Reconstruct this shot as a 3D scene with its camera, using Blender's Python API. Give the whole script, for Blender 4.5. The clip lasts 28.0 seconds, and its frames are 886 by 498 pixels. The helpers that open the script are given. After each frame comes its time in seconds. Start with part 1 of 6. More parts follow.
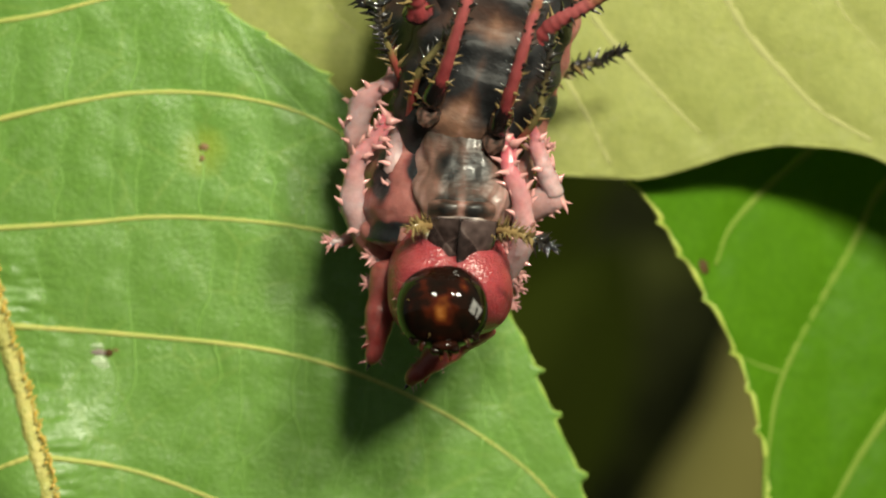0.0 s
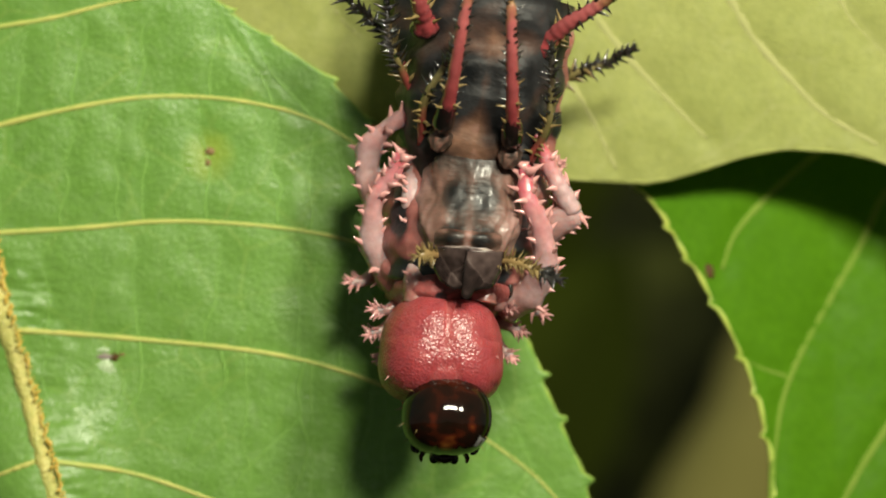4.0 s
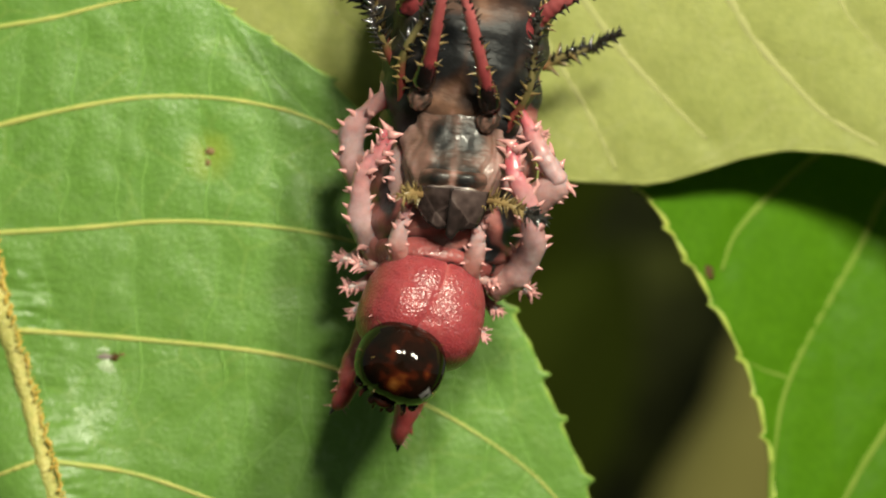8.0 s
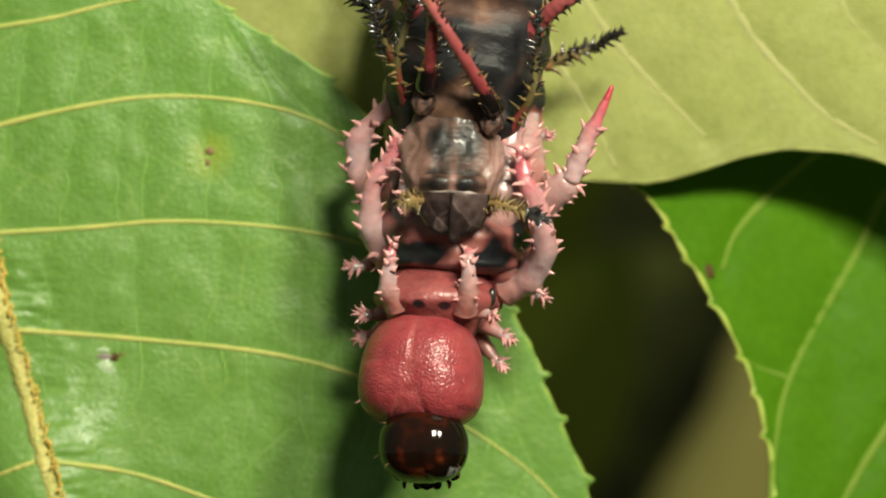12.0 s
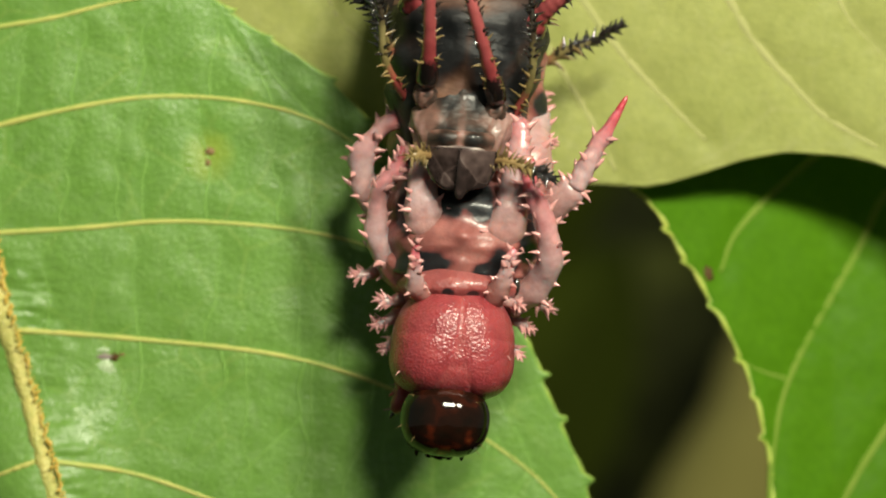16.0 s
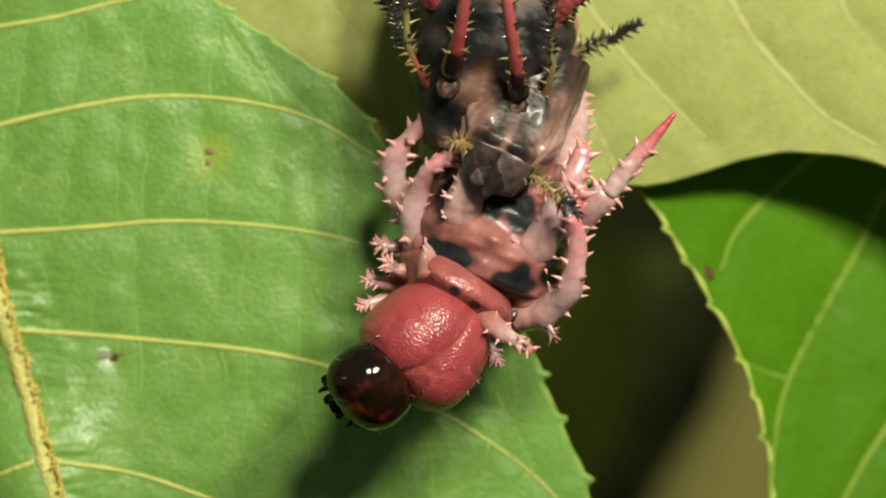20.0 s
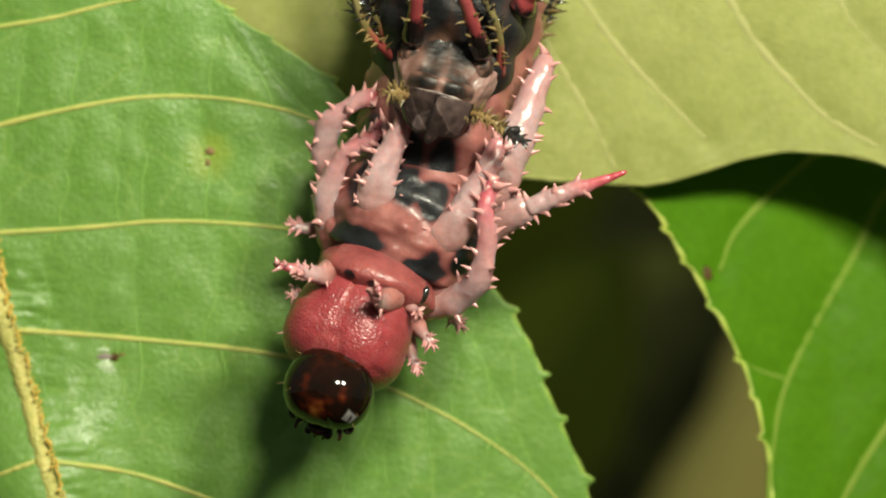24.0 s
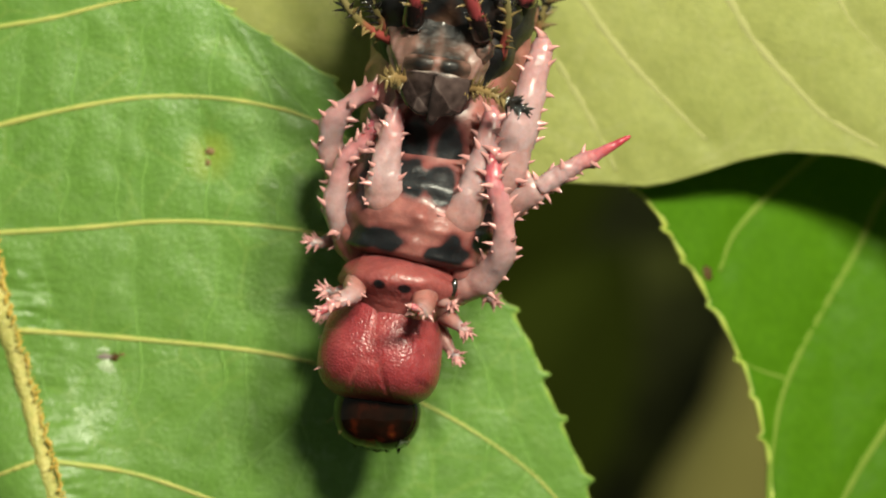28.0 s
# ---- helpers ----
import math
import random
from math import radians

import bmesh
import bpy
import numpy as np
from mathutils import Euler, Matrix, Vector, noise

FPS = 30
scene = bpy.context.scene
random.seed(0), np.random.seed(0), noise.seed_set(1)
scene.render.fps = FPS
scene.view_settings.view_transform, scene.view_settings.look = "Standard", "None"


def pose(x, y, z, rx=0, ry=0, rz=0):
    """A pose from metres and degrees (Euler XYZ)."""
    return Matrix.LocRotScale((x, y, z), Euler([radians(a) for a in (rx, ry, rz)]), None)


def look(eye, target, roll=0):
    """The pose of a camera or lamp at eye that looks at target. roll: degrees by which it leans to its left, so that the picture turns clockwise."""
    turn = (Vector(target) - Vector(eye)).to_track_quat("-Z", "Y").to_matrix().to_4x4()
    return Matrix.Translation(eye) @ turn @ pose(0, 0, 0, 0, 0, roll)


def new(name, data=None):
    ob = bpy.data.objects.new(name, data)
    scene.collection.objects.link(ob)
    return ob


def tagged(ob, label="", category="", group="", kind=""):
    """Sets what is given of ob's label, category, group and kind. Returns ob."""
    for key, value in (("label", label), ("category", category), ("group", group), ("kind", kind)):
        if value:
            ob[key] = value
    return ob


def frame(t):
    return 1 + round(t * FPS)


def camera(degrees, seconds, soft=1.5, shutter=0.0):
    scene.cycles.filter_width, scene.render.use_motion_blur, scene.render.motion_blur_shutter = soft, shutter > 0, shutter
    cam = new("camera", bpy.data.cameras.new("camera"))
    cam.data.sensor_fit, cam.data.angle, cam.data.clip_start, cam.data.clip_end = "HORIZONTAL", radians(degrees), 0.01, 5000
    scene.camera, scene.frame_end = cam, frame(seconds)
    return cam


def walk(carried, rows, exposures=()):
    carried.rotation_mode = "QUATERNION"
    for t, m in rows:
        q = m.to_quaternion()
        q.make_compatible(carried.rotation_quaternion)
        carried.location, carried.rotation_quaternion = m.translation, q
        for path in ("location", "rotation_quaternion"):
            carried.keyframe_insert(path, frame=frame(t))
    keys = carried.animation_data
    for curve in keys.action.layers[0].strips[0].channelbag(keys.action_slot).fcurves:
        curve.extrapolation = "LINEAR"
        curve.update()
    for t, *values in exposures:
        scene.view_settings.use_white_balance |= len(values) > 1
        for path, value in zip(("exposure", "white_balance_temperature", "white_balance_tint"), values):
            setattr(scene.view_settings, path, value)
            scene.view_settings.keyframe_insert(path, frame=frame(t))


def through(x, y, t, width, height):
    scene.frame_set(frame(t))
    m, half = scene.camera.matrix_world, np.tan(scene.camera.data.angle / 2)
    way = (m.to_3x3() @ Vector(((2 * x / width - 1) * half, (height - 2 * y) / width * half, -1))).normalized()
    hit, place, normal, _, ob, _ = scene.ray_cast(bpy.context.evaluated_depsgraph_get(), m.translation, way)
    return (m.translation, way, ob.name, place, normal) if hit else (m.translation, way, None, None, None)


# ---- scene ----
MM = 0.001
cam = camera(20.0, 28.0, soft=2.0)
cam.data.dof.use_dof = True
cam.data.dof.focus_distance = 0.0978
cam.data.dof.aperture_fstop = 40.0
EYE = (0.0, -0.10004, 0.0)


def eye(dx, dz):
    return look((dx * MM, EYE[1], dz * MM), (dx * MM, 0.0, dz * MM))


# the camera settles in the first second, then rests
walk(cam, [(0.0, eye(0.25, -0.18)), (0.3, eye(0.15, -0.11)), (0.6, eye(0.06, -0.05)),
           (1.0, eye(0, 0)), (28.0, eye(0, 0))])

# ---- light: two small lamps above the lens, and a dim night around ----
world = bpy.data.worlds.new("night")
scene.world = world
world.use_nodes = True
back = world.node_tree.nodes["Background"]
back.inputs["Color"].default_value = (0.75, 0.85, 0.7, 1)
back.inputs["Strength"].default_value = 0.21


def lamp(name, x, y, z, watts, size):
    data = bpy.data.lights.new(name, "AREA")
    data.energy, data.shape, data.size = watts, "DISK", size * MM
    data.color = (1.0, 0.955, 0.745)
    ob = new(name, data)
    ob.matrix_world = look((x * MM, y * MM, z * MM), (0, 0, 0))
    return ob


lamp("lamp_one", 24, -109, 64, 0.196, 20)
lamp("lamp_two", 57, -102, 61, 0.207, 20)
scene.view_settings.exposure = 0.0


# ---- materials ----
def mat(name):
    m = bpy.data.materials.new(name)
    m.use_nodes = True
    nt = m.node_tree
    return m, nt, nt.nodes["Principled BSDF"]


def node(nt, kind, **values):
    n = nt.nodes.new(kind)
    for key, value in values.items():
        if key in n.inputs:
            n.inputs[key].default_value = value
    return n


def ramp(nt, fac, stops):
    r = nt.nodes.new("ShaderNodeValToRGB")
    while len(r.color_ramp.elements) < len(stops):
        r.color_ramp.elements.new(0.5)
    for el, (p, c) in zip(r.color_ramp.elements, stops):
        el.position, el.color = p, (*c, 1)
    nt.links.new(fac, r.inputs[0])
    return r.outputs[0]


def mix(nt, fac, a, b, how="MIX"):
    n = nt.nodes.new("ShaderNodeMix")
    n.data_type, n.blend_type = "RGBA", how
    for sock, value in ((n.inputs[0], fac), (n.inputs[6], a), (n.inputs[7], b)):
        if hasattr(value, "links"):
            nt.links.new(value, sock)
        else:
            sock.default_value = (*value, 1) if isinstance(value, tuple) else value
    return n.outputs[2]


def noise_tex(nt, scale, detail=4.0, rough=0.55, stretch=None):
    co = nt.nodes.new("ShaderNodeTexCoord")
    out = co.outputs["Object"]
    if stretch:
        mp = nt.nodes.new("ShaderNodeMapping")
        mp.inputs["Scale"].default_value = stretch
        nt.links.new(out, mp.inputs[0])
        out = mp.outputs[0]
    n = node(nt, "ShaderNodeTexNoise", Scale=scale, Detail=detail, Roughness=rough)
    nt.links.new(out, n.inputs["Vector"])
    return n.outputs["Fac"]


def voronoi(nt, scale, feature="DISTANCE_TO_EDGE", stretch=None):
    co = nt.nodes.new("ShaderNodeTexCoord")
    out = co.outputs["Object"]
    if stretch:
        mp = nt.nodes.new("ShaderNodeMapping")
        mp.inputs["Scale"].default_value = stretch
        nt.links.new(out, mp.inputs[0])
        out = mp.outputs[0]
    v = nt.nodes.new("ShaderNodeTexVoronoi")
    v.feature = feature
    v.inputs["Scale"].default_value = scale
    nt.links.new(out, v.inputs["Vector"])
    return v.outputs["Distance"]


def bump(nt, bsdf, height, strength, distance, after=None):
    b = node(nt, "ShaderNodeBump", Strength=strength, Distance=distance * MM)
    nt.links.new(height, b.inputs["Height"])
    if after:
        nt.links.new(after, b.inputs["Normal"])
    nt.links.new(b.outputs[0], bsdf.inputs["Normal"])
    return b.outputs[0]


def leaf_mat(name, low, high, vein, gloss, fine=1.0, through=0.25, relief=1.0, spec=0.4, pale=(0.3, 0.43, 0.2), stains=()):
    m, nt, b = mat(name)
    large = noise_tex(nt, 140, 3)
    grain = noise_tex(nt, 2600, 3)
    col = mix(nt, large, low, high)
    tint = ramp(nt, grain, [(0.3, (0.9, 0.91, 0.88)), (0.7, (1.07, 1.06, 1.05))])
    col = mix(nt, 1.0, col, tint, "MULTIPLY")
    net = voronoi(nt, 420)
    puff = voronoi(nt, 620, "SMOOTH_F1")
    lines = ramp(nt, net, [(0.0, (1, 1, 1)), (0.05, (0, 0, 0))])
    some = ramp(nt, noise_tex(nt, 300, 2), [(0.42, (0, 0, 0)), (0.62, (1, 1, 1))])
    lines = mix(nt, 1.0, lines, some, "MULTIPLY")
    fade = nt.nodes.new("ShaderNodeMath")
    fade.operation = "MULTIPLY"
    nt.links.new(lines, fade.inputs[0])
    fade.inputs[1].default_value = 0.16 * fine
    col = mix(nt, fade.outputs[0], col, vein)
    # silvery sheen of the waxy blade, mixed into the colour as pale mottles
    sheen_mottle = ramp(nt, noise_tex(nt, 1500, 6, 0.7), [(0.5, (0, 0, 0)), (0.72, (1, 1, 1))])
    sheen_area = ramp(nt, noise_tex(nt, 210, 3), [(0.38, (0, 0, 0)), (0.66, (0.36, 0.36, 0.36))])
    col = mix(nt, mix(nt, 1.0, sheen_mottle, sheen_area, "MULTIPLY"), col, pale)
    for x, z, r, tint in stains:
        co = nt.nodes.new("ShaderNodeTexCoord")
        mp = nt.nodes.new("ShaderNodeMapping")
        mp.inputs["Scale"].default_value = (1 / (r * MM), 0, 1 / (r * MM))
        mp.inputs["Location"].default_value = (-x / r, 0, -z / r)
        ball = nt.nodes.new("ShaderNodeTexGradient")
        ball.gradient_type = "SPHERICAL"
        nt.links.new(co.outputs["Object"], mp.inputs[0])
        nt.links.new(mp.outputs[0], ball.inputs[0])
        ragged = mix(nt, 1.0, ball.outputs["Color"], ramp(nt, noise_tex(nt, 900, 3), [(0.25, (0.3, 0.3, 0.3)), (0.65, (1, 1, 1))]), "MULTIPLY")
        col = mix(nt, ramp(nt, ragged, [(0.0, (0, 0, 0)), (0.45, (0.8, 0.8, 0.8))]), col, tint)
    nt.links.new(col, b.inputs["Base Color"])
    sheen = node(nt, "ShaderNodeMapRange")
    nt.links.new(noise_tex(nt, 1100, 5, 0.65), sheen.inputs[0])
    for k, value in enumerate((0.3, 0.7, gloss - 0.12, gloss + 0.14)):
        sheen.inputs[k + 1].default_value = value
    nt.links.new(sheen.outputs[0], b.inputs["Roughness"])
    b.inputs["Specular IOR Level"].default_value = spec
    fine_net = voronoi(nt, 2900)
    first = bump(nt, b, fine_net, 0.6 * relief, 0.055)
    second = bump(nt, b, noise_tex(nt, 5200, 3, 0.65), 0.35 * relief, 0.07, first)
    third = bump(nt, b, net, 0.35 * relief, 0.12, second)
    bump(nt, b, puff, 0.22 * relief, 0.16, third)
    thin = nt.nodes.new("ShaderNodeBsdfTranslucent")
    nt.links.new(col, thin.inputs["Color"])
    both = nt.nodes.new("ShaderNodeMixShader")
    both.inputs[0].default_value = through
    nt.links.new(b.outputs[0], both.inputs[1])
    nt.links.new(thin.outputs[0], both.inputs[2])
    nt.links.new(both.outputs[0], nt.nodes["Material Output"].inputs["Surface"])
    return m


def plain(name, low, high, scale=800, gloss=0.5, rough_bump=0.0, spec=0.5, coat=0.0):
    m, nt, b = mat(name)
    f = noise_tex(nt, scale)
    nt.links.new(mix(nt, f, low, high), b.inputs["Base Color"])
    b.inputs["Roughness"].default_value = gloss
    b.inputs["Specular IOR Level"].default_value = spec
    b.inputs["Coat Weight"].default_value = coat
    b.inputs["Coat Roughness"].default_value = 0.08
    if rough_bump:
        bump(nt, b, noise_tex(nt, scale * 3), 0.6, rough_bump)
    return m


def flesh(name, stops, gloss=0.35, grain=2600, depth=0.03, sss=0.2, wrinkle=None, spec=0.35, creases=0.7, grains=0.4, beads=0.0, coat=0.0, bead_depth=0.5):
    """Soft skin whose colour follows the mesh's own tone, with fine wrinkles."""
    m, nt, b = mat(name)
    at = nt.nodes.new("ShaderNodeAttribute")
    at.attribute_name = "tone"
    add = nt.nodes.new("ShaderNodeMath")
    add.operation = "ADD"
    off = nt.nodes.new("ShaderNodeMath")
    off.operation = "MULTIPLY_ADD"
    nt.links.new(noise_tex(nt, 900, 4, 0.6), off.inputs[0])
    off.inputs[1].default_value, off.inputs[2].default_value = 0.34, -0.17
    nt.links.new(at.outputs["Fac"], add.inputs[0])
    nt.links.new(off.outputs[0], add.inputs[1])
    col = ramp(nt, add.outputs[0], stops)
    mottled = ramp(nt, noise_tex(nt, 3000, 3), [(0.3, (0.85, 0.82, 0.82)), (0.7, (1.12, 1.1, 1.1))])
    nt.links.new(mix(nt, 1.0, col, mottled, "MULTIPLY"), b.inputs["Base Color"])
    b.inputs["Roughness"].default_value = gloss
    b.inputs["Specular IOR Level"].default_value = spec
    b.inputs["Subsurface Weight"].default_value = sss
    b.inputs["Subsurface Radius"].default_value = (1.0, 0.35, 0.25)
    b.inputs["Subsurface Scale"].default_value = 0.8 * MM
    first = bump(nt, b, noise_tex(nt, grain, 3, 0.6, wrinkle), creases, depth)
    second = bump(nt, b, voronoi(nt, grain * 0.9, "F1", wrinkle), grains, depth, first)
    if beads:
        dome = nt.nodes.new("ShaderNodeMath")
        dome.operation = "SUBTRACT"
        dome.inputs[0].default_value = 1.0
        nt.links.new(voronoi(nt, beads, "SMOOTH_F1"), dome.inputs[1])
        bump(nt, b, dome.outputs[0], bead_depth, 0.09, second)
    b.inputs["Coat Weight"].default_value = coat
    b.inputs["Coat Roughness"].default_value = 0.12
    return m


LEAF = leaf_mat("leaf_green", (0.118, 0.256, 0.039), (0.158, 0.305, 0.06), (0.4, 0.5, 0.13), 0.4, 1.0, 0.25, 0.9, 0.5, stains=((10.25, -23.2, 1.25, (0.24, 0.33, 0.035)),))
LEAF_PALE = leaf_mat("leaf_underside", (0.34, 0.385, 0.096), (0.49, 0.51, 0.185), (0.55, 0.54, 0.25), 0.6, 1.0, 0.5, 0.8, 0.25, (0.57, 0.58, 0.3))
LEAF_DEEP = leaf_mat("leaf_deep_green", (0.054, 0.157, 0.003), (0.078, 0.2, 0.006), (0.15, 0.26, 0.02), 0.55, 0.5, 0.3, 0.3, 0.07, (0.085, 0.21, 0.004))
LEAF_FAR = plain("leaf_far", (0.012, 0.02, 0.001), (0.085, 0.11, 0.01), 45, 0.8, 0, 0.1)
VEIN = plain("vein_yellow", (0.22, 0.34, 0.07), (0.52, 0.43, 0.13), 700, 0.55, 0.06, 0.3)
VEIN_PALE = plain("vein_pale", (0.25, 0.262, 0.098), (0.315, 0.312, 0.135), 350, 0.9, 0.03, 0.05)
VEIN_DEEP = plain("vein_deep", (0.1, 0.185, 0.018), (0.16, 0.22, 0.04), 400, 0.85, 0.03, 0.05)
VEIN_FINE = plain("vein_fine", (0.1, 0.235, 0.033), (0.175, 0.315, 0.062), 400, 0.5)
MIDRIB = plain("midrib_yellow", (0.24, 0.32, 0.06), (0.6, 0.47, 0.16), 1700, 0.34, 0.3)
RIB_GRAIN = plain("rib_orange", (0.44, 0.29, 0.04), (0.62, 0.43, 0.1), 2600, 0.22, 0.05)
RIM = plain("rim_yellow", (0.2, 0.36, 0.04), (0.42, 0.4, 0.08), 500, 0.5)
RIM_DIM = plain("rim_green", (0.14, 0.29, 0.035), (0.3, 0.36, 0.06), 500, 0.5)
SCAR = plain("scar_brown", (0.1, 0.06, 0.02), (0.22, 0.13, 0.045), 2500, 0.6, 0.05)
SCAR_GREY = plain("scar_grey", (0.1, 0.07, 0.06), (0.24, 0.2, 0.18), 2500, 0.5, 0.05)
SCAB = plain("scab_dark", (0.025, 0.014, 0.004), (0.09, 0.05, 0.012), 2500, 0.7, 0.05, 0.2)
SCAR_PALE = plain("scar_pale", (0.16, 0.29, 0.09), (0.42, 0.48, 0.34), 3000, 0.35, 0.05)
SOIL = plain("soil", (0.05, 0.04, 0.02), (0.12, 0.1, 0.05), 30, 0.9)
BARK = plain("bark", (0.22, 0.2, 0.045), (0.46, 0.41, 0.14), 60, 0.9, 0, 0.1)

HEAD_RED = flesh("new_head_red", [(0.0, (0.03, 0.006, 0.008)), (0.25, (0.12, 0.018, 0.022)), (0.6, (0.235, 0.036, 0.043)), (1.0, (0.4, 0.12, 0.11))],
                 0.29, 10500, 0.02, 0.5, None, 0.4, 0.2, 0.2, 10500, 0.0, 0.42)
SALMON = flesh("salmon_skin", [(0.0, (0.008, 0.009, 0.011)), (0.16, (0.014, 0.014, 0.016)), (0.42, (0.15, 0.046, 0.043)), (0.7, (0.275, 0.108, 0.096)), (1.0, (0.42, 0.22, 0.2))],
               0.38, 2200, 0.06, 0.4, None, 0.4, 0.7, 0.3, 0.0, 0.08)
PRO_RED = flesh("neck_red", [(0.0, (0.008, 0.009, 0.011)), (0.2, (0.014, 0.014, 0.016)), (0.34, (0.16, 0.034, 0.036)), (0.6, (0.255, 0.068, 0.064)), (1.0, (0.45, 0.21, 0.185))],
                0.4, 1900, 0.14, 0.45, None, 0.4, 0.7, 0.3, 6500, 0.1, 0.22)
PINK = flesh("pink_scolus", [(0.0, (0.31, 0.13, 0.115)), (0.18, (0.35, 0.195, 0.185)), (0.38, (0.375, 0.262, 0.27)), (0.58, (0.395, 0.215, 0.22)), (0.82, (0.41, 0.11, 0.135)), (1.0, (0.37, 0.045, 0.068))],
             0.27, 3600, 0.05, 0.6, None, 0.4, 0.5, 0.3, 0, 0.2)
THORN_PINK = plain("thorn_pink", (0.42, 0.16, 0.16), (0.58, 0.33, 0.31), 3000, 0.22, 0, 0.5, 0.4)
OLD = flesh("old_skin", [(0.0, (0.006, 0.007, 0.008)), (0.3, (0.02, 0.02, 0.021)), (0.5, (0.05, 0.03, 0.024)), (0.75, (0.13, 0.07, 0.046)), (1.0, (0.28, 0.16, 0.13))],
            0.46, 2400, 0.04, 0.05, (1, 1, 1.6), 0.15)
MEMBRANE = flesh("old_membrane", [(0.0, (0.008, 0.008, 0.008)), (0.35, (0.04, 0.025, 0.019)), (0.62, (0.14, 0.078, 0.062)), (1.0, (0.35, 0.22, 0.205))],
                 0.44, 2600, 0.05, 0.25, (1, 1, 2.2), 0.25, 0.6, 0.3, 0.0, 0.12)
PLATE = flesh("plate_grey", [(0.0, (0.006, 0.005, 0.005)), (0.3, (0.025, 0.017, 0.016)), (0.6, (0.085, 0.06, 0.056)), (0.8, (0.17, 0.135, 0.125)), (1.0, (0.3, 0.25, 0.22))], 0.18, 2600, 0.03, 0.0, None, 0.6, 0.2, 0.1)
SPINE_RED = flesh("spine_red", [(0.0, (0.006, 0.005, 0.005)), (0.06, (0.009, 0.005, 0.005)), (0.13, (0.2, 0.034, 0.038)), (0.7, (0.29, 0.08, 0.08)), (0.85, (0.16, 0.1, 0.03)), (1.0, (0.03, 0.02, 0.01))],
                  0.16, 2500, 0.008, 0.05, None, 0.5, 0.4, 0.3, 0.0, 0.3)
SPINE_OLIVE = flesh("spine_olive", [(0.0, (0.27, 0.045, 0.045)), (0.24, (0.25, 0.055, 0.045)), (0.36, (0.13, 0.105, 0.04)), (0.55, (0.15, 0.13, 0.055)), (0.68, (0.03, 0.022, 0.012)), (1.0, (0.01, 0.01, 0.01))],
                    0.25, 2500, 0.03, 0.0)
SPINE_TAWNY = flesh("spine_tawny", [(0.0, (0.24, 0.06, 0.03)), (0.2, (0.18, 0.11, 0.045)), (0.6, (0.2, 0.145, 0.06)), (0.75, (0.05, 0.03, 0.015)), (1.0, (0.01, 0.01, 0.01))],
                    0.25, 2500, 0.03, 0.0)
THORN_BLACK = plain("thorn_black", (0.006, 0.006, 0.006), (0.02, 0.016, 0.012), 2000, 0.15, 0, 0.8, 0.6)
THORN_OLIVE = plain("thorn_olive", (0.1, 0.065, 0.025), (0.25, 0.18, 0.075), 2000, 0.25)
CAPSULE = flesh("capsule_brown", [(0.0, (0.004, 0.003, 0.002)), (0.3, (0.01, 0.0035, 0.002)), (0.5, (0.04, 0.0075, 0.003)), (0.75, (0.13, 0.04, 0.008)), (1.0, (0.24, 0.1, 0.025))],
                0.07, 900, 0.008, 0.0, None, 0.4)
for m in (CAPSULE,):
    b = m.node_tree.nodes["Principled BSDF"]
    b.inputs["IOR"].default_value = 1.36
    b.inputs["Coat Weight"].default_value = 0.0
    b.inputs["Coat Roughness"].default_value = 0.04
LEG_RED = flesh("leg_red", [(0.0, (0.02, 0.004, 0.004)), (0.12, (0.2, 0.03, 0.03)), (0.5, (0.26, 0.06, 0.056)), (1.0, (0.33, 0.11, 0.098))], 0.3, 2600, 0.06, 0.5, None, 0.35, 0.5, 0.3, 6500, 0.1, 0.2)


# ---- mesh tools, in millimetres ----
def smooth_path(points, n):
    p = [Vector(q) for q in points]
    p = [p[0] * 2 - p[1]] + p + [p[-1] * 2 - p[-2]]
    out = []
    spans = len(p) - 3
    for i in range(n):
        u = i / (n - 1) * spans
        k = min(int(u), spans - 1)
        f = u - k
        a, b_, c, d = p[k:k + 4]
        out.append(0.5 * ((2 * b_) + (c - a) * f + (2 * a - 5 * b_ + 4 * c - d) * f * f + (3 * b_ - a - 3 * c + d) * f ** 3))
    return out


